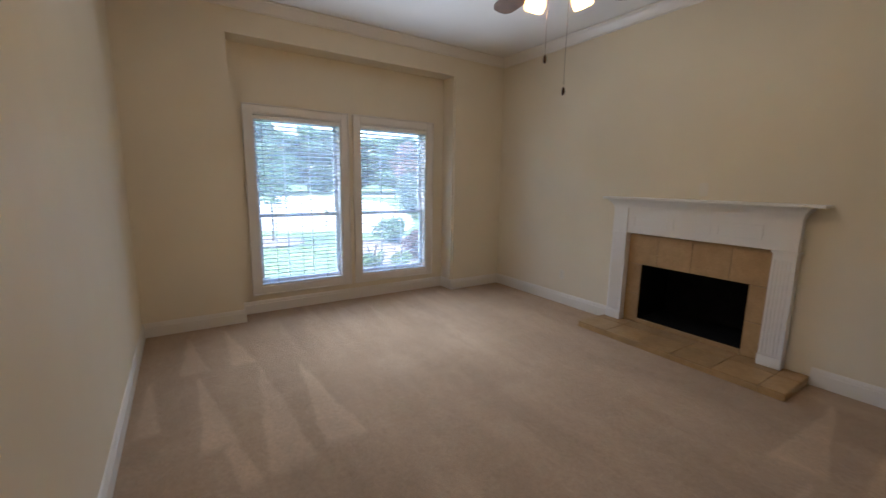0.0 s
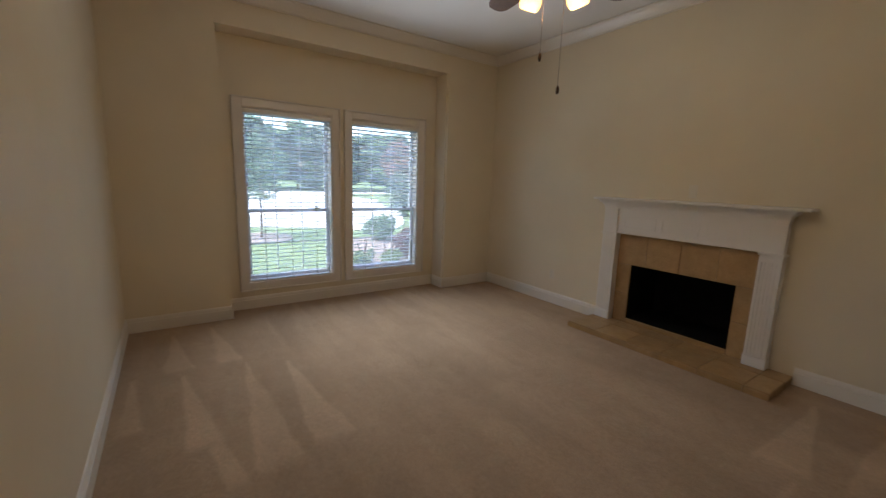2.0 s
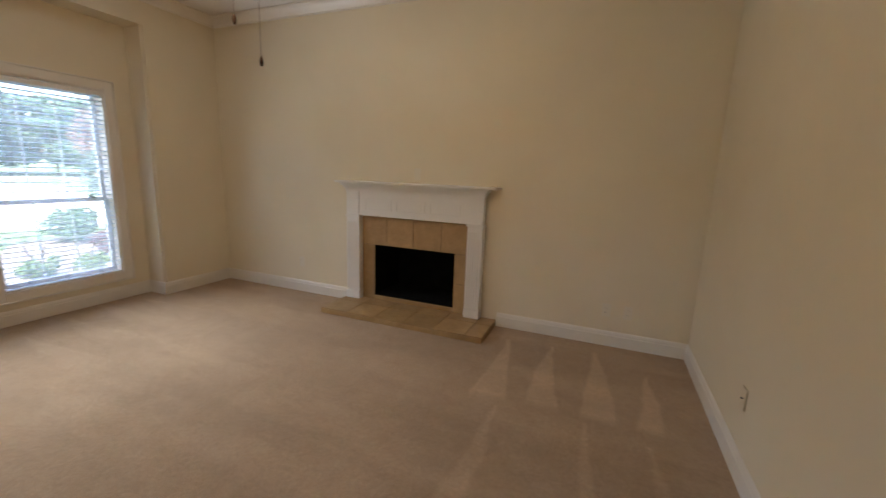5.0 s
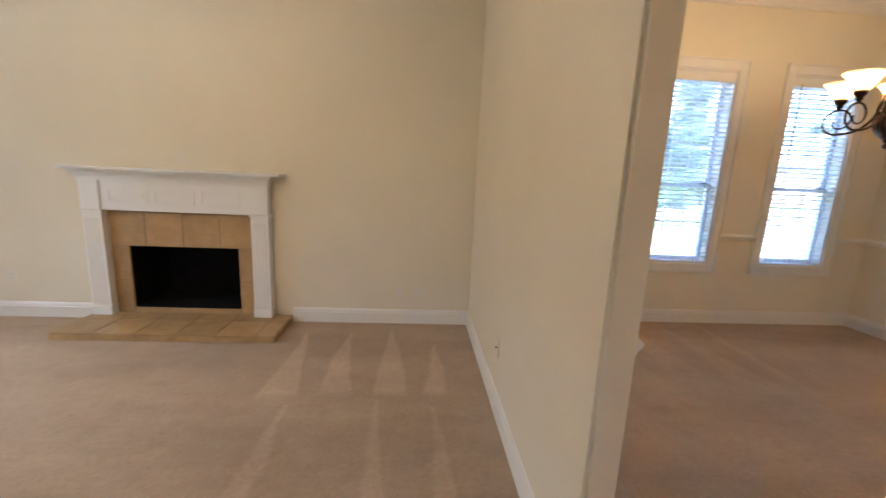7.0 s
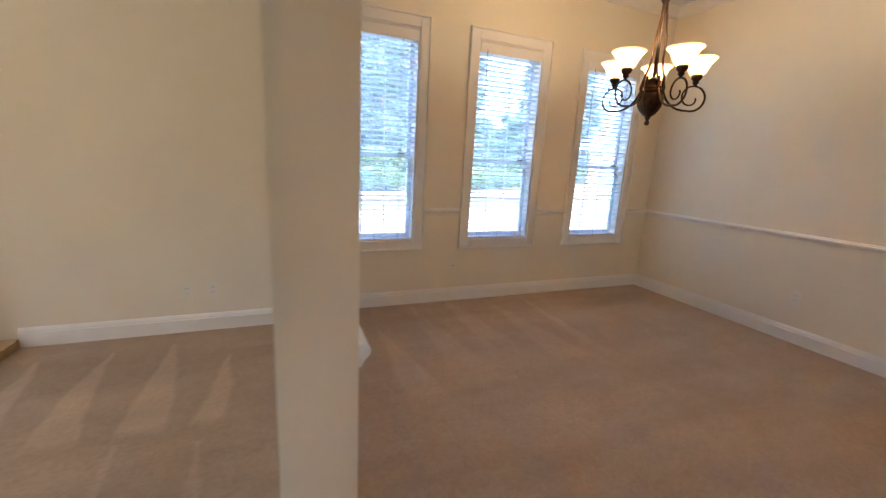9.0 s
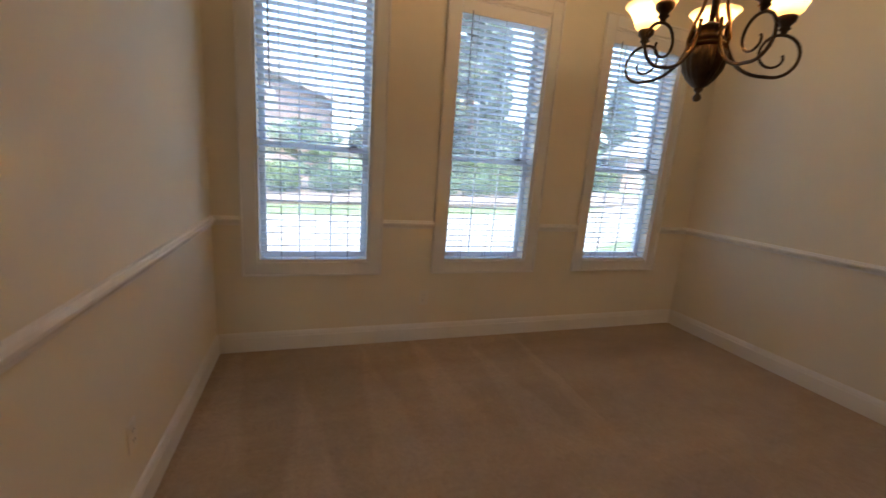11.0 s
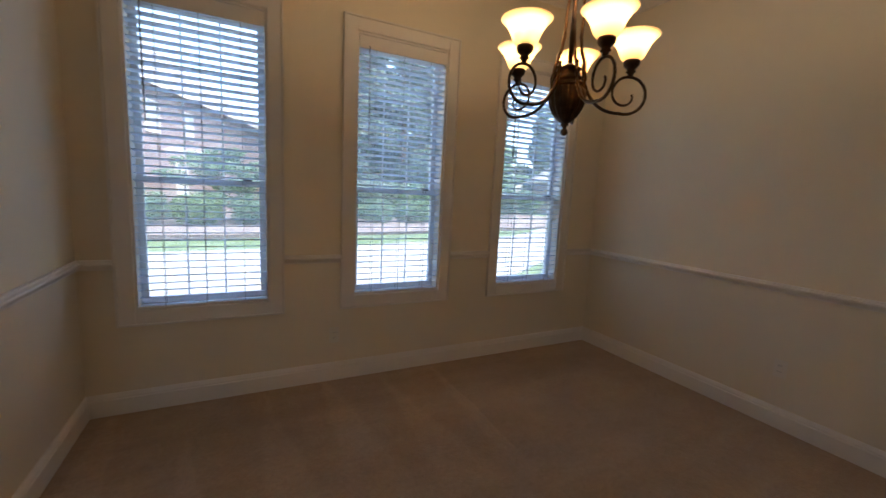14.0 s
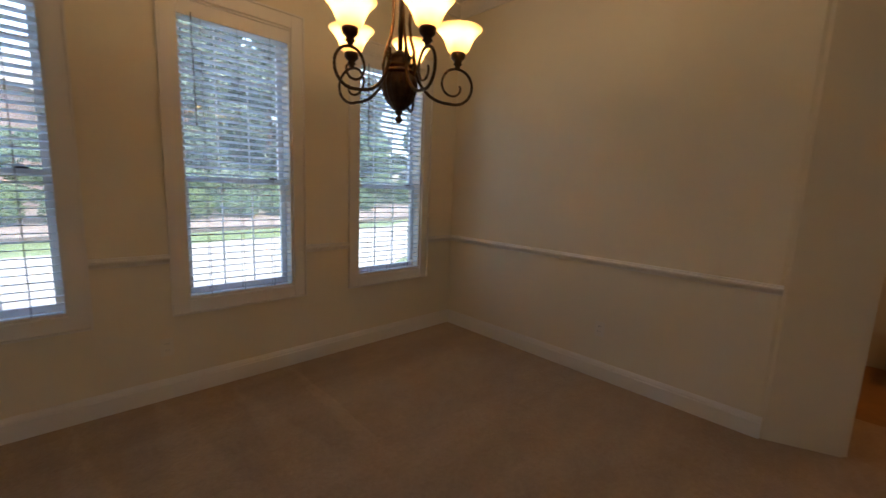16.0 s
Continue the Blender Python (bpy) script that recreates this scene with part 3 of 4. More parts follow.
def pilaster(x0, x1):
    """A fluted leg on a plinth block."""
    bm = bmesh.new()
    w, n = x1 - x0, 5
    y_back, y_face, y_cut = 0.0, -0.085, -0.079
    prof = [(x0, y_back), (x0, y_face)]
    for i in range(n):
        c = x0 + w * (0.18 + 0.64 * i / (n - 1))
        r = w * 0.046
        prof += [(c - r, y_face), (c - r * 0.7, y_cut), (c + r * 0.7, y_cut), (c + r, y_face)]
    prof += [(x1, y_face), (x1, y_back)]
    lo = [bm.verts.new((x, y, HT + 0.09)) for x, y in prof]
    hi = [bm.verts.new((x, y, 0.90)) for x, y in prof]
    for i in range(len(prof) - 1):
        bm.faces.new((lo[i], lo[i + 1], hi[i + 1], hi[i]))
    pil = part("pilaster", bm, MANTEL, fp, "white fluted pilaster")
    part("plinth", boxes((x0 - 0.005, -0.092, HT, x1 + 0.005, 0, HT + 0.085), bevel=0.004), MANTEL, pil)
    part("plinth_moulding", boxes((x0 - 0.002, -0.088, HT + 0.086, x1 + 0.002, 0, HT + 0.098), bevel=0.003), MANTEL, pil)
    part("capital", boxes((x0, -0.086, 0.89, x1, 0, 0.9435), bevel=0.003), MANTEL, pil)
    part("capital_moulding", boxes((x0 - 0.010, -0.098, 0.944, x1 + 0.010, 0, 0.962), bevel=0.003), MANTEL, pil)
    return pil


pilaster(-0.752, -0.600)
pilaster(0.590, 0.736)
part("frieze", boxes((-0.745, -0.075, 0.962, 0.729, 0, 1.215), bevel=0.003), MANTEL, fp)
for a, b in ((-0.752, -0.600), (0.590, 0.736)):
    part("frieze_block", boxes((a, -0.090, 0.963, b, -0.074, 1.214), bevel=0.003), MANTEL, fp)
for i in range(3):
    a = -0.535 + i * 0.365
    part("raised_panel", boxes((a, -0.083, 1.02, a + 0.315, -0.074, 1.032), (a, -0.083, 1.128, a + 0.315, -0.074, 1.14), (a, -0.083, 1.032, a + 0.012, -0.074, 1.128),
                               (a + 0.303, -0.083, 1.032, a + 0.315, -0.074, 1.128), (a + 0.035, -0.081, 1.052, a + 0.28, -0.074, 1.108), bevel=0.003), MANTEL, fp)
part("bed_moulding", boxes((-0.758, -0.096, 1.205, 0.742, 0, 1.228), (-0.764, -0.106, 1.228, 0.748, 0, 1.244),
                           (-0.774, -0.120, 1.244, 0.760, 0, 1.262), (-0.790, -0.138, 1.262, 0.778, 0, 1.280), (-0.800, -0.148, 1.280, 0.790, 0, 1.290), bevel=0.004), MANTEL, fp)
part("mantel_shelf", boxes((-0.8325, -0.185, 1.290, 0.868, 0, 1.312), bevel=0.004), MANTEL, fp)

# ---- ceiling fan ----
fan = thing("ceiling_fan", "bronze ceiling fan with walnut blades and lit frosted glass shades", "ceiling fan", pose(-1.47, 1.73, 0))
part("canopy", turned([(0, 3.05), (0.07, 3.05), (0.07, 3.03), (0.045, 2.99), (0.016, 2.975), (0, 2.975)]), BRONZE, fan, smooth=True)
part("downrod", tube([(0, 0, 2.98), (0, 0, 2.69)], 0.013, 12), BRONZE, fan)
part("motor_housing", turned([(0, 2.70), (0.03, 2.70), (0.08, 2.68), (0.11, 2.65), (0.12, 2.61), (0.115, 2.57), (0.09, 2.545), (0.05, 2.535), (0, 2.535)], 32), BRONZE, fan, smooth=True)
part("switch_housing", turned([(0, 2.54), (0.055, 2.54), (0.06, 2.52), (0.06, 2.48), (0.045, 2.455), (0.02, 2.445), (0, 2.44)], 24), BRONZE, fan, smooth=True)
for i in range(5):
    a = 72 * i + 23
    bm = bmesh.new()
    outline = [(0.20, -0.055), (0.30, -0.066), (0.50, -0.072), (0.60, -0.066), (0.645, -0.040), (0.655, 0), (0.645, 0.040), (0.60, 0.066), (0.50, 0.072), (0.30, 0.066), (0.20, 0.055)]
    lo = [bm.verts.new((x, y, -0.004)) for x, y in outline]
    hi = [bm.verts.new((x, y, 0.004)) for x, y in outline]
    bm.faces.new(lo)
    bm.faces.new(hi)
    for q in range(len(outline)):
        bm.faces.new((lo[q], lo[(q + 1) % len(outline)], hi[(q + 1) % len(outline)], hi[q]))
    turn = pose(0, 0, 2.535, 0, 0, a) @ pose(0, 0, 0, 11, 0, 0)
    blade = part("blade", bm, FANWOOD, fan, "walnut blade", at=turn)
    part("blade_iron", boxes((0.09, -0.018, -0.014, 0.22, 0.018, -0.005), (0.20, -0.04, -0.012, 0.27, 0.04, -0.005), bevel=0.003), BRONZE, blade)
BELL = [(0.024, 0.0), (0.038, -0.012), (0.050, -0.034), (0.057, -0.060), (0.058, -0.084), (0.052, -0.104), (0.044, -0.114), (0.042, -0.112), (0.049, -0.102), (0.054, -0.084), (0.053, -0.060), (0.046, -0.034), (0.034, -0.012), (0.020, -0.002)]
for i in range(4):
    a = radians(90 * i - 4)
    c, s = math.cos(a), math.sin(a)
    part("lamp_arm", tube([(0.05 * c, 0.05 * s, 2.485), (0.09 * c, 0.09 * s, 2.495), (0.13 * c, 0.13 * s, 2.48), (0.145 * c, 0.145 * s, 2.470)], 0.008, 8), BRONZE, fan)
    at = pose(0.145 * c, 0.145 * s, 2.462, 0, 0, math.degrees(a)) @ pose(0, 0, 0, 0, -24, 0)
    part("socket", turned([(0, 0.02), (0.022, 0.018), (0.028, 0.0), (0.028, -0.012), (0, -0.012)], 16), BRONZE, fan, at=at, smooth=True)
    sh = part("shade", turned(BELL, 28), SHADE, fan, "lit frosted glass shade", True, at)
    part("bulb", turned([(0, -0.012), (0.012, -0.02), (0.022, -0.045), (0.024, -0.06), (0.016, -0.078), (0, -0.083)], 12), BULB, sh, smooth=True)
for (x, y, z) in ((-0.03, -0.042, 2.062), (0.032, 0.043, 1.902)):
    ch = part("pull_chain", tube([(x * 0.7, y * 0.7, 2.46), (x, y, 2.40), (x, y, z + 0.03)], 0.0009, 5), BRASS, fan)
    part("fob", turned([(0, z + 0.034), (0.004, z + 0.03), (0.008, z + 0.018), (0.009, z + 0.004), (0.006, z - 0.010), (0, z - 0.013)], 12), DOORWOOD, ch, smooth=True, at=pose(x, y, 0))

# ---- chandelier ----
cd = thing("chandelier", "aged bronze scroll-arm chandelier with five lit amber glass shades", "chandelier", pose(3.083, 2.545, -0.018))


def ribbed(profile, seg, ribs, depth):
    bm = turned(profile, seg)
    for v in bm.verts:
        a = math.atan2(v.co.y, v.co.x)
        r = math.hypot(v.co.x, v.co.y)
        k = 1 - depth * (0.5 + 0.5 * math.cos(a * ribs)) * min(1, r / 0.05)
        v.co.x *= k
        v.co.y *= k
    return bm


part("finial", turned([(0, 1.655), (0.010, 1.658), (0.016, 1.668), (0.012, 1.680), (0.007, 1.688), (0.014, 1.696), (0.018, 1.702), (0.010, 1.712), (0, 1.713)]), BRONZE, cd, smooth=True)
part("urn", ribbed([(0.010, 1.703), (0.029, 1.714), (0.052, 1.738), (0.070, 1.770), (0.078, 1.803), (0.074, 1.835), (0.058, 1.856)], 72, 18, 0.09), BRONZE, cd, smooth=True)
part("collar", turned([(0.058, 1.852), (0.067, 1.856), (0.067, 1.866), (0.053, 1.868), (0.048, 1.873), (0.056, 1.879), (0.056, 1.887), (0.047, 1.893), (0.045, 1.915), (0.052, 1.922), (0.034, 1.932), (0.014, 1.945), (0, 1.946)], 32), BRONZE, cd, smooth=True)
part("column", turned([(0.0, 1.94), (0.010, 1.94), (0.010, 2.36), (0.022, 2.375), (0.030, 2.40), (0.026, 2.425), (0.034, 2.432), (0.030, 2.445), (0.012, 2.455), (0, 2.46)], 20), BRONZE, cd, smooth=True)
SHADE_PROF = [(0.0224, 0.0), (0.036, 0.004), (0.046, 0.015), (0.0535, 0.034), (0.064, 0.057), (0.080, 0.080), (0.0976, 0.097), (0.0955, 0.100), (0.0775, 0.083), (0.0612, 0.059), (0.0505, 0.036), (0.043, 0.018), (0.033, 0.008), (0.0176, 0.004)]
RA, ZC, RC, RS = 0.240, 1.826, 0.076, 0.247
for i in range(5):
    a = radians(72 * i - 32)
    c, s = math.cos(a), math.sin(a)
    path = []
    for q in range(15):
        t = q / 14
        path.append((0.056 + (RA - 0.07) * (t ** 1.7) * 0.93, 1.945 - 0.1925 * math.sin(t * math.pi / 2) ** 0.8))
    for q in range(40):
        t = q / 39
        ang = radians(-96 + t * 466)
        r = RC * (1 - 0.12 * t) if t < 0.45 else RC * (0.946 - (t - 0.45) * 1.28)
        path.append((RA + r * math.cos(ang), ZC + r * math.sin(ang)))
    part("scroll_arm", tube([(r * c, r * s, z) for r, z in path], 0.0074, 8, 0.0046), BRONZE, cd)
    if i % 2 == 0:
        strap = [(0.062, 1.835), (0.070, 1.88), (0.060, 1.94), (0.044, 1.99), (0.036, 2.05), (0.040, 2.12), (0.038, 2.19), (0.028, 2.28), (0.018, 2.37)]
        a2 = a + radians(36)
        part("strap", tube([(r * math.cos(a2 + 2.2 * (z - 1.835)), r * math.sin(a2 + 2.2 * (z - 1.835)), z) for r, z in strap], 0.0075, 8, 0.006), BRASS, cd, "brass-brown strap", True)
    at = pose(RS * c, RS * s, 0)
    part("cup", turned([(0, 1.899), (0.010, 1.901), (0.012, 1.911), (0.020, 1.917), (0.015, 1.925), (0.020, 1.932), (0.029, 1.940), (0.033, 1.955), (0.030, 1.962), (0, 1.962)], 20), BRONZE, cd, smooth=True, at=at)
    sh = part("shade", turned(SHADE_PROF, 32), SHADE, cd, "lit amber frosted glass shade", True, pose(RS * c, RS * s, 1.960))
    part("bulb", turned([(0, 0.004), (0.012, 0.012), (0.024, 0.038), (0.026, 0.05), (0.018, 0.066), (0, 0.073)], 12), BULB, sh, smooth=True)
link = bmesh.new()
seg = 10
ring = [(0.009 * math.cos(2 * math.pi * q / 16), 0.017 * math.sin(2 * math.pi * q / 16)) for q in range(16)]
rows = []
for q, (x, z) in enumerate(ring):
    n = Vector((x / 0.009, 0, z / 0.017)).normalized()
    rows.append([link.verts.new(Vector((x, 0, z)) + 0.0022 * (math.cos(2 * math.pi * j / 6) * n + math.sin(2 * math.pi * j / 6) * Vector((0, 1, 0)))) for j in range(6)])
for q in range(16):
    for j in range(6):
        link.faces.new((rows[q][j], rows[q][(j + 1) % 6], rows[(q + 1) % 16][(j + 1) % 6], rows[(q + 1) % 16][j]))
LINK = mesh_of("chain_link", link, BRONZE, True)
z, q = 2.47, 0
while z < 3.005:
    o = new("chain_link", LINK)
    o.parent = cd
    o.matrix_basis = pose(0, 0, z, 0, 0, 90 * (q % 2) + 20)
    z += 0.027
    q += 1
part("canopy", turned([(0, 3.067), (0.06, 3.067), (0.062, 3.058), (0.045, 3.032), (0.015, 3.012), (0, 3.007)]), BRONZE, cd, smooth=True)

# ---- wall plates ----
def outlet(m, label, kind="outlet"):
    o = thing("wall_outlet" if kind == "outlet" else "wall_switch", label, kind, m, "wall plates")
    part("plate", boxes((-0.035, -0.006, -0.057, 0.035, 0, 0.057), bevel=0.0025), PLATE, o)
    if kind == "outlet":
        for z in (-0.02, 0.02):
            r = part("socket", boxes((-0.017, -0.0085, z - 0.014, 0.017, -0.005, z + 0.014), bevel=0.003), PLATE, o)
            part("slot", boxes((-0.008, -0.0092, z - 0.003, -0.006, -0.0082, z + 0.007), (0.006, -0.0092, z - 0.002, 0.008, -0.0082, z + 0.006)), SLOT, r)
    else:
        part("toggle", boxes((-0.005, -0.016, -0.004, 0.005, -0.005, 0.012), bevel=0.002), PLATE, o)
    return o


outlet(pose(-3.06, YN, 0.353), "ivory wall outlet plate above the baseboard")
outlet(pose(0.23, YN, 0.315), "ivory wall outlet plate above the baseboard")
outlet(pose(0.40, YN, 0.315), "ivory wall outlet plate above the baseboard")
outlet(pose(-1.60, YN, 1.40), "small ivory switch plate above the mantel shelf", "switch")
outlet(pose(2.43, YD, 0.335), "ivory wall outlet plate below the windows")
outlet(pose(XE, 2.372, 0.38, 0, 0, -90), "ivory wall outlet plate below the chair rail")
outlet(pose(XP1, 2.708, 0.336, 0, 0, 90), "ivory wall outlet plate below the chair rail")
jack = thing("wall_jack", "small cable jack with a dark stub on the partition", "jack", pose(XP0, 2.49, 0.383, 0, 0, -90))
part("plate", boxes((-0.035, -0.005, -0.057, 0.035, 0, 0.057), bevel=0.0025), PAINT, jack)
part("stub", tube([(0, -0.004, 0), (0, -0.016, 0)], 0.004, 10), SLOT, jack)

# ---- hall ----
# stands for an unidentified low dark object by the hall wall
cab = thing("low_chest", "low dark object in the hall, built as a wooden chest", "chest", pose(6.52, 0.46, -0.004))
part("body", boxes((0, 0, 0.04, 0.42, 0.36, 0.32), (0.03, 0.03, 0, 0.39, 0.33, 0.04), bevel=0.006), DOORWOOD, cab)
part("lid", boxes((-0.015, -0.015, 0.32, 0.435, 0.375, 0.345), bevel=0.006), DOORWOOD, cab)
hl = thing("ceiling_light", "round lit flush ceiling light of the hall", "ceiling light", pose(6.2, 0.3, 0))
part("base", turned([(0, 3.05), (0.15, 3.05), (0.155, 3.03), (0.14, 3.02), (0, 3.02)], 28), BRONZE, hl, smooth=True)
part("diffuser", turned([(0.135, 3.021), (0.125, 2.985), (0.085, 2.955), (0.03, 2.942), (0, 2.941)], 28), SHADE, hl, "lit amber glass diffuser", True)

# ---- outside ----
GZ = -0.45
GRASS = speckled("lawn", (0.065, 0.105, 0.035), (0.11, 0.155, 0.06), 1.5, 0.9, 0.5, 0.03, 60)
CONCRETE = speckled("pale concrete", (0.235, 0.235, 0.225), (0.285, 0.285, 0.275), 0.8, 0.85, 0.2, 0.01, 40)
# road colour raised so it reads overexposed, near white, from the bay
ASPHALT = speckled("lightened road surface", (0.40, 0.395, 0.38), (0.48, 0.47, 0.455), 0.5, 0.85, 0.2, 0.01, 40)
MULCH = speckled("pine straw mulch", (0.13, 0.108, 0.092), (0.20, 0.168, 0.145), 3, 0.95, 0.6, 0.03, 35)
KERB = speckled("dark edging timber", (0.05, 0.04, 0.035), (0.09, 0.075, 0.06), 5, 0.9)
BRICK = brick_mat()
ROOF = speckled("grey roof shingle", (0.24, 0.24, 0.245), (0.33, 0.33, 0.335), 6, 0.9, 0.4, 0.02, 30)
BARK = speckled("grey-brown bark", (0.07, 0.05, 0.035), (0.15, 0.11, 0.08), 12, 0.95, 0.6, 0.03, 40)
# greens paler than foliage: the view's haze is put into these two colours
LEAF = leaf_mat("green leaves", (0.105, 0.165, 0.10), (0.18, 0.265, 0.165))
DARKLEAF = leaf_mat("dark green needles", (0.11, 0.155, 0.125), (0.17, 0.225, 0.18))
BRIGHTLEAF = leaf_mat("bright green leaves", (0.09, 0.14, 0.05), (0.19, 0.27, 0.11))
REDLEAF = leaf_mat("burgundy leaves", (0.06, 0.03, 0.03), (0.14, 0.07, 0.07))
PINKLEAF = leaf_mat("pink blossom", (0.17, 0.15, 0.10), (0.40, 0.26, 0.25))

struct("ground", boxes((-600, -600, GZ - 0.3, 600, 600, GZ)), GRASS, "mown green lawn", "ground")


def slab(name, corners, z, material, label, category):
    bm = bmesh.new()
    lo = [bm.verts.new((x, y, GZ - 0.05)) for x, y in corners]
    hi = [bm.verts.new((x, y, z)) for x, y in corners]
    bm.faces.new(hi)
    for i in range(len(corners)):
        j = (i + 1) % len(corners)
        bm.faces.new((lo[i], lo[j], hi[j], hi[i]))
    return struct(name, bm, material, label, category)


slab("driveway", [(-9, 7.8), (7.6, 8.7), (9.6, 10.1), (24, 15), (60, 34), (58, 42), (22.3, 23.4), (13.4, 16.5), (8.5, 14.9), (2.7, 13.6), (-9, 12.2)], GZ + 0.03, CONCRETE, "pale concrete driveway", "driveway")
slab("road", [(-15.6, -60), (-15.6, 2.5), (-14.6, 5.0), (-13.2, 5.9), (-13.2, 7.0), (-15.0, 8.4), (-20, 11), (-30, 14), (-30, 60), (-52, 60), (-52, -60)], GZ + 0.025, ASPHALT, "pale road and turning area", "road")
slab("mulch_bed", [(-12, 15.8), (1.3, 16.4), (8.5, 17.7), (16.5, 19.7), (30, 26), (30, 40), (-12, 40)], GZ + 0.04, MULCH, "red-brown mulch bed", "mulch bed")
slab("mulch_ring", [(-12.8 + 1.1 * math.cos(q * 0.524), 2.3 + 0.9 * math.sin(q * 0.524)) for q in range(12)], GZ + 0.03, MULCH, "mulch ring round the young tree", "mulch bed")
slab("shrub_bed", [(-9.5, 3.2), (-7.0, 3.0), (-6.2, 6.0), (-9.0, 7.4), (-12, 6.2), (-11.6, 4.6)], GZ + 0.03, MULCH, "mulch bed with shrubs", "mulch bed")
bm = bmesh.new()
line = [(-12, 15.7), (1.3, 16.3), (8.5, 17.6), (16.5, 19.6), (30, 25.9)]
for (x0, y0), (x1, y1) in zip(line, line[1:]):
    d = Vector((x1 - x0, y1 - y0, 0))
    n = Vector((-d.y, d.x, 0)).normalized() * 0.07
    vs = [bm.verts.new((x0 + n.x * k, y0 + n.y * k, z)) for k in (-1, 1) for z in (GZ - 0.05, GZ + 0.13)] + [bm.verts.new((x1 + n.x * k, y1 + n.y * k, z)) for k in (-1, 1) for z in (GZ - 0.05, GZ + 0.13)]
    for f in ((0, 1, 5, 4), (2, 3, 7, 6), (1, 3, 7, 5), (0, 1, 3, 2), (4, 5, 7, 6)):
        bm.faces.new([vs[i] for i in f])
struct("bed_edging", bm, KERB, "dark timber edging along the mulch bed", "kerb")


def leaves(clumps, count, size, seed):
    """Leaf blades scattered on and in a set of round clumps (x, y, z, rx, rz)."""
    rng = random.Random(seed)
    verts, faces = [], []
    total = sum(c[3] * c[4] for c in clumps)
    for cx, cy, cz, rx, rz in clumps:
        for _ in range(int(count * rx * rz / total)):
            u = Vector((rng.gauss(0, 1), rng.gauss(0, 1), rng.gauss(0, 1))).normalized()
            r = rng.uniform(0.55, 1.0) ** 0.6 * rng.uniform(0.85, 1.08)
            p = Vector((cx + u.x * rx * r, cy + u.y * rx * r, cz + u.z * rz * r))
            a = Vector((rng.gauss(0, 1), rng.gauss(0, 1), rng.gauss(0, 0.6))).normalized()
            b = a.cross(u + Vector((rng.gauss(0, 0.5), rng.gauss(0, 0.5), rng.gauss(0, 0.5))))
            b = b.normalized() if b.length > 1e-3 else Vector((0, 0, 1))
            s = size * rng.uniform(0.6, 1.3)
            n = len(verts)
            verts += [p - a * s, p + b * s * 0.5, p + a * s, p - b * s * 0.5]
            faces.append((n, n + 1, n + 2, n + 3))
    me = bpy.data.meshes.new("leaves")
    me.from_pydata(verts, [], faces)
    return me


def shrub_mesh(seed, rx, h, size, count, mat):
    rng = random.Random(seed)
    cl = [(0, 0, h * 0.5, rx * 0.8, h * 0.5)]
    for _ in range(9):
        a = rng.uniform(0, 6.28)
        d = rx * rng.uniform(0.25, 0.7)
        cl.append((d * math.cos(a), d * math.sin(a), h * rng.uniform(0.3, 0.75), rx * rng.uniform(0.25, 0.45), h * rng.uniform(0.2, 0.32)))
    me = leaves(cl, count, size, seed)
    me.materials.append(mat)
    return me


def shrub(name, label, mesh, m, group="", stems=True):
    s = thing(name, label, "shrub", m, group)
    o = new("foliage", mesh)
    o.parent = s
    bm = bmesh.new()
    for q in range(3):
        t = tube([(0, 0, -0.05), (0.06 * math.cos(q * 2.1), 0.06 * math.sin(q * 2.1), 0.25), (0.14 * math.cos(q * 2.1), 0.14 * math.sin(q * 2.1), 0.5)], 0.02, 5, 0.01)
        me = bpy.data.meshes.new("tmp")
        t.to_mesh(me)
        bm.from_mesh(me)
        t.free()
    part("stem", bm, BARK, s)
    return s


def tree_thing(name, label, seed, height, spread, m, leaf_mat_, size, count, first=0.3, group="", trunk_r=None, narrow=False):
    rng = random.Random(seed)
    t = thing(name, label, "tree", m, group)
    tr = trunk_r or height * 0.018
    top = height * 0.85
    path = [(rng.uniform(-0.02, 0.02) * height * q / 6, rng.uniform(-0.02, 0.02) * height * q / 6, top * q / 6 - 0.1) for q in range(7)]
    part("trunk", tube(path, tr, 9, tr * 0.25), BARK, t)
    limbs = bmesh.new()
    cl = []
    n = 14
    for q in range(n):
        f = first + (1 - first) * q / n
        a = q * 2.4 + rng.uniform(-0.4, 0.4)
        ln = spread * (1.0 - 0.75 * (f - first) / (1 - first) if narrow else math.sin(math.pi * (0.25 + 0.65 * (f - first) / (1 - first)))) * rng.uniform(0.7, 1.05)
        z = top * f
        e = (ln * math.cos(a), ln * math.sin(a), z + ln * rng.uniform(0.1, 0.5) * (0.2 if narrow else 1))
        lim = tube([(0, 0, z), (e[0] * 0.5, e[1] * 0.5, (z + e[2]) / 2 + 0.05 * ln), e], tr * 0.35, 5, tr * 0.1)
        me = bpy.data.meshes.new("tmp")
        lim.to_mesh(me)
        limbs.from_mesh(me)
        lim.free()
        for k in (1.0, 0.62):
            cl.append((e[0] * k + rng.uniform(-0.1, 0.1) * spread, e[1] * k + rng.uniform(-0.1, 0.1) * spread, z + (e[2] - z) * k + rng.uniform(-0.03, 0.06) * height,
                       spread * rng.uniform(0.22, 0.38), height * rng.uniform(0.05, 0.10)))
    cl.append((0, 0, height * 0.93, spread * 0.3, height * 0.07))
    part("limb", limbs, BARK, t)
    me = leaves(cl, count, size, seed)
    me.materials.append(leaf_mat_)
    o = new("crown", me)
    o.parent = t
    return t


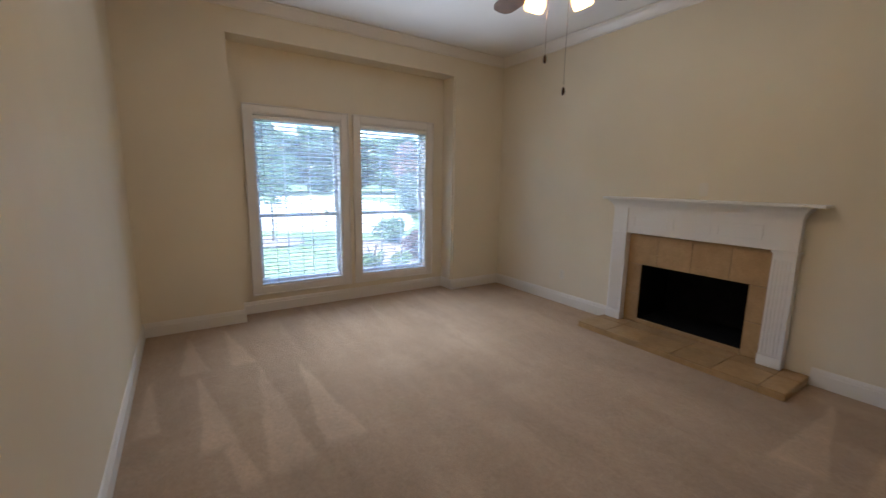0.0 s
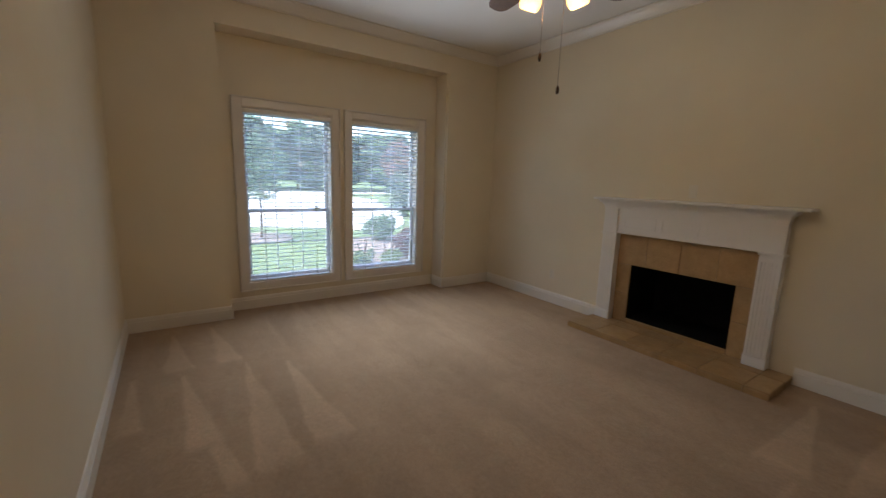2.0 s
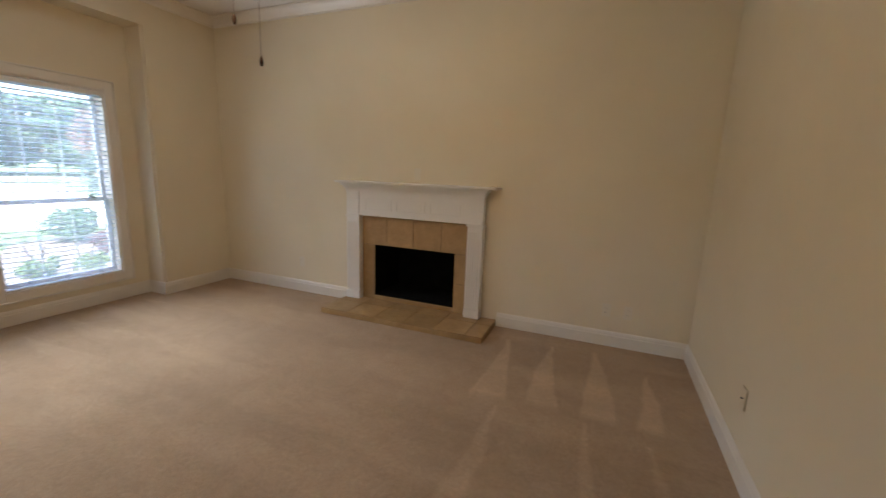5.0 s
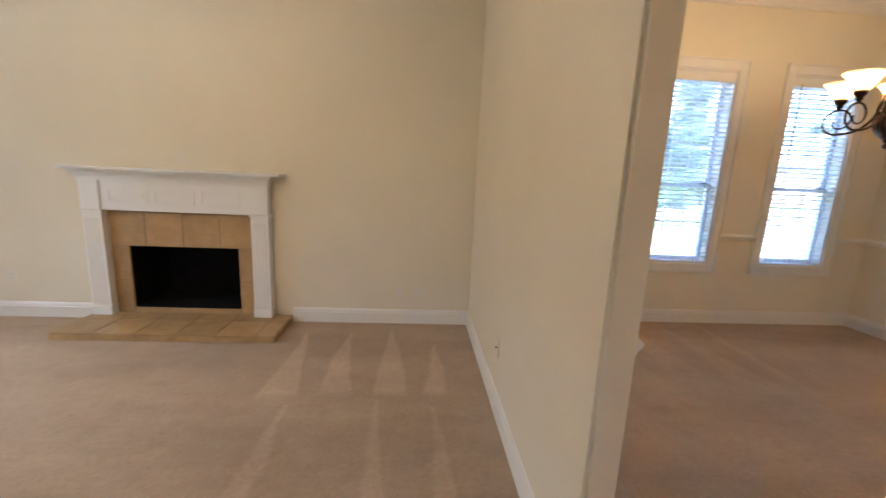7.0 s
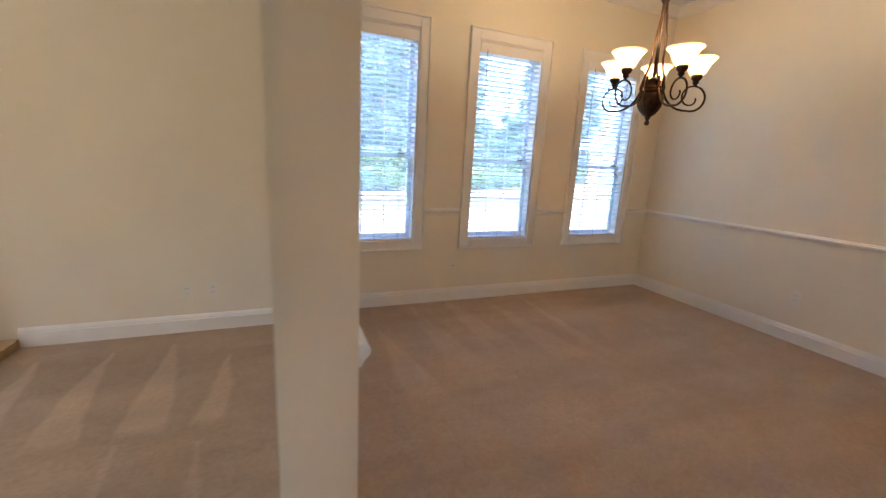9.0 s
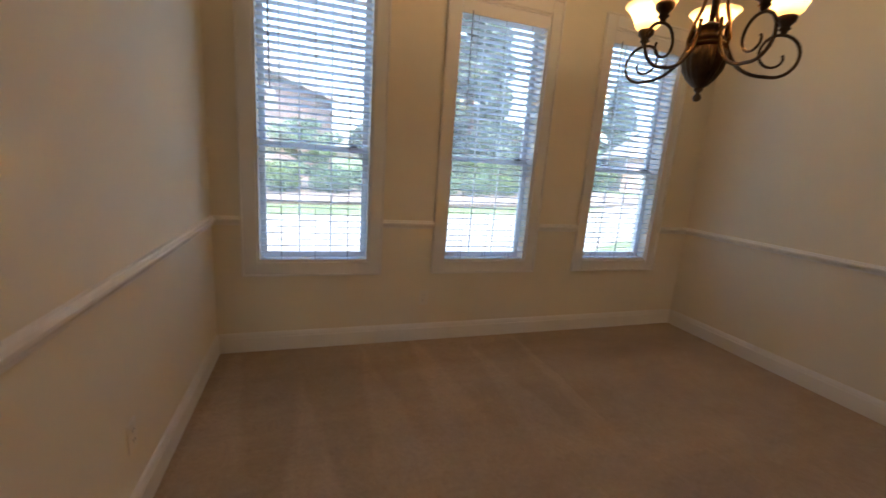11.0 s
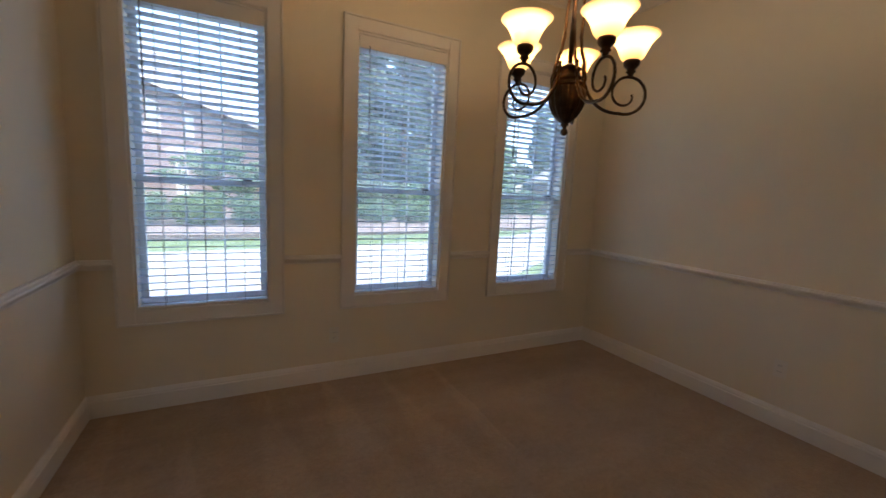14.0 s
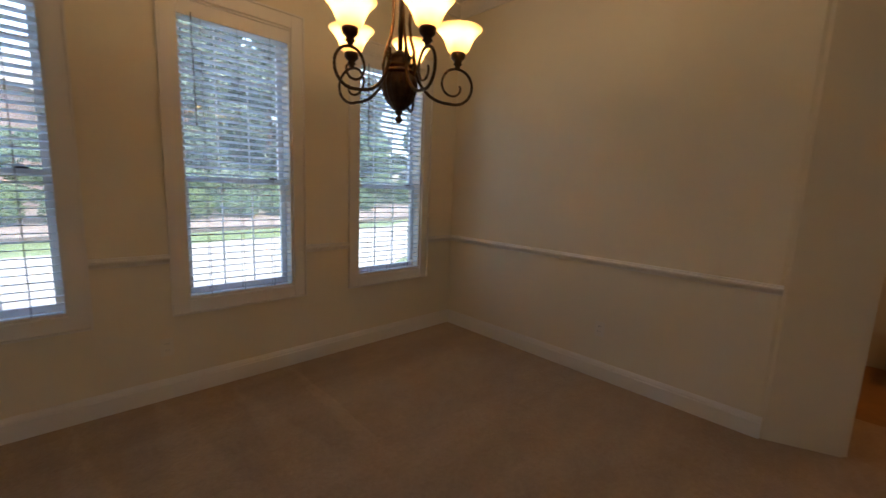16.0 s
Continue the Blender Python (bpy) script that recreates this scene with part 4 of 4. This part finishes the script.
# west garden
shrub("round_shrub", "round clipped green shrub in the lawn bed", shrub_mesh(3, 0.55, 0.85, 0.045, 2600, LEAF), pose(-11.0, 5.35, GZ))
shrub("burgundy_shrub", "burgundy-leaved shrub in the bed", shrub_mesh(4, 0.5, 0.75, 0.045, 2200, REDLEAF), pose(-8.2, 4.75, GZ))
for i, (x, y) in enumerate(((-8.0, 3.5), (-7.6, 3.95), (-7.3, 4.5))):
    shrub("low_shrub", "low bright green shrub near the window", shrub_mesh(10 + i, 0.3, 0.35, 0.035, 900, BRIGHTLEAF), pose(x, y, GZ), "low shrubs")
tree_thing("young_tree", "young tree with a thin trunk on the lawn", 5, 3.1, 0.85, pose(-12.8, 2.3, GZ), LEAF, 0.06, 2400, 0.42, trunk_r=0.04)
tree_thing("crape_myrtle", "pink flowering crape myrtle by the road", 8, 4.6, 1.0, pose(-24, 12.9, GZ), PINKLEAF, 0.08, 3000, 0.4)
shrub("large_shrub", "large dark green shrub beside the road", shrub_mesh(21, 1.3, 2.3, 0.09, 3000, DARKLEAF), pose(-18.5, 10.4, GZ))
slab("verge", [(-46, 14), (-34, 16), (-30.1, 14.2), (-30.1, 30), (-46, 30)], GZ + 0.06, GRASS, "green grass verge beyond the road", "ground")
FAR = [tree_thing("broad_tree", "tall leafy green tree across the road", 30 + k, 8.3 + k * 0.7, 5.0, pose(-57 - 2 * k, -6 + 11 * k, GZ), (LEAF, DARKLEAF, LEAF)[k], 0.34, 11000, 0.10, "trees across the road") for k in range(3)]
for i in range(22):
    copy_thing(FAR[i % 3], pose(-56 - (i * 7 % 5) * 2.2, -36 + i * 4.1 + (i * 5 % 3), GZ, 0, 0, i * 77))

# north garden
BUSH = [shrub_mesh(40 + k, 1.3, 1.45, 0.08, 3400, (LEAF, BRIGHTLEAF, LEAF)[k]) for k in range(3)]
for i, (x, y) in enumerate(((-2.0, 21.0), (0.2, 20.8), (2.4, 21.4), (4.6, 22.2), (6.4, 22.6), (8.6, 23.0), (10.8, 23.5), (13.0, 24.6), (15.5, 25.6), (18.5, 27.0))):
    shrub("clipped_bush", "rounded green bush in the mulch bed", BUSH[i % 3], pose(x, y, GZ, 0, 0, i * 50), "bushes in the mulch bed")
tree_thing("ornamental_tree", "low spreading green tree in front of the brick house", 61, 3.5, 2.0, pose(0.9, 22.8, GZ), LEAF, 0.10, 6000, 0.22)
HEDGE = [shrub_mesh(50 + k, 1.7, 2.6, 0.12, 3200, (LEAF, DARKLEAF)[k]) for k in range(2)]
for i, (x, y) in enumerate(((6.6, 26.0), (9.4, 26.6), (12.4, 27.4), (15.6, 28.6), (19.4, 30), (24, 32.5), (29, 35.5))):
    shrub("tall_shrub", "tall loose green shrub behind the bushes", HEDGE[i % 2], pose(x, y, GZ, 0, 0, i * 61), "tall shrubs")
PINE = [tree_thing("pine_tree", "tall dark green pine tree", 70 + k, 15 + 2 * k, 3.4, pose(8.0 + 5.5 * k, 31 + k, GZ), DARKLEAF, 0.28, 9500, 0.12, "pine trees", narrow=True) for k in range(2)]
for i, (x, y) in enumerate(((8.4, 41), (10.6, 33), (11.5, 37), (16.5, 36), (9.6, 45), (34, 50), (41, 48))):
    copy_thing(PINE[i % 2], pose(x, y, GZ, 0, 0, 40 + i * 83))
for i, (x, y) in enumerate(((30, 46), (46, 44), (24, 54), (54, 60))):
    copy_thing(FAR[i % 3], pose(x, y, GZ, 0, 0, i * 77))


def house(name, label, m, length, depth, eave, ridge, brick, windows, door=None):
    h = thing(name, label, "house", m)
    part("wall", boxes((0, 0, -0.2, length, depth, eave)), brick, h)
    bm = bmesh.new()
    o = 0.45
    p = [bm.verts.new(v) for v in ((-o, -o, eave - 0.1), (length + o, -o, eave - 0.1), (length + o, depth + o, eave - 0.1), (-o, depth + o, eave - 0.1))]
    q = [bm.verts.new((length * 0.28, depth / 2, ridge)), bm.verts.new((length * 0.72, depth / 2, ridge))]
    for f in ((p[0], p[1], q[1], q[0]), (p[1], p[2], q[1]), (p[2], p[3], q[0], q[1]), (p[3], p[0], q[0]), (p[0], p[1], p[2], p[3])):
        bm.faces.new(f)
    part("roof", bm, ROOF, h)
    part("fascia", boxes((-o, -o - 0.03, eave - 0.28, length + o, -o, eave - 0.08), (length + o, -o, eave - 0.28, length + o + 0.03, depth + o, eave - 0.08),
                         (-o - 0.03, -o, eave - 0.28, -o, depth + o, eave - 0.08)), TRIM, h)
    for x, z, w, hh in windows:
        win = part("window", boxes((x - 0.07, -0.05, z - 0.07, x, 0.0, z + hh + 0.07), (x + w, -0.05, z - 0.07, x + w + 0.07, 0, z + hh + 0.07), (x, -0.05, z + hh, x + w, 0, z + hh + 0.07),
                                   (x, -0.07, z - 0.09, x + w, 0, z), (x, -0.04, z + hh / 2 - 0.03, x + w, -0.004, z + hh / 2 + 0.03), (x + w / 2 - 0.015, -0.035, z, x + w / 2 + 0.015, -0.004, z + hh / 2 - 0.03), (x + w / 2 - 0.015, -0.035, z + hh / 2 + 0.03, x + w / 2 + 0.015, -0.004, z + hh)), TRIM, h)
        part("pane", boxes((x, -0.02, z, x + w, -0.005, z + hh)), WINGLASS, win)
    return h


WINGLASS = speckled("pale window glass", (0.45, 0.48, 0.5), (0.62, 0.64, 0.66), 2, 0.1)
# u points along the long brick side
house("brick_house", "two-storey red brick house with grey hip roof", pose(-3.0, 22.6, GZ, 0, 0, 68.7), 17, 11, 6.5, 11.0, BRICK,
      [(2.4, 4.2, 1.0, 1.35), (5.7, 4.2, 0.85, 1.35), (4.8, 1.2, 0.95, 1.5)])
house("grey_house", "distant house with a grey hip roof", pose(36, 40, GZ, 0, 0, -20), 14, 9, 4.2, 7.6, BRICK, [(2, 1.2, 1.0, 1.4), (6, 1.2, 1.0, 1.4), (10, 1.2, 1.0, 1.4)])

# ---- lamps ----
for i in range(4):
    a = radians(90 * i - 4)
    lamp("fan_lamp", (-1.47 + 0.175 * math.cos(a), 1.73 + 0.175 * math.sin(a), 2.335), 0.46, 0.012)
for i in range(5):
    a = radians(72 * i - 32)
    lamp("chandelier_lamp", (3.083 + 0.247 * math.cos(a), 2.545 + 0.247 * math.sin(a), 2.032), 0.58, 0.03)
lamp("hall_lamp", (6.2, 0.3, 2.90), 2.4, 0.05, (1.0, 0.5, 0.16))
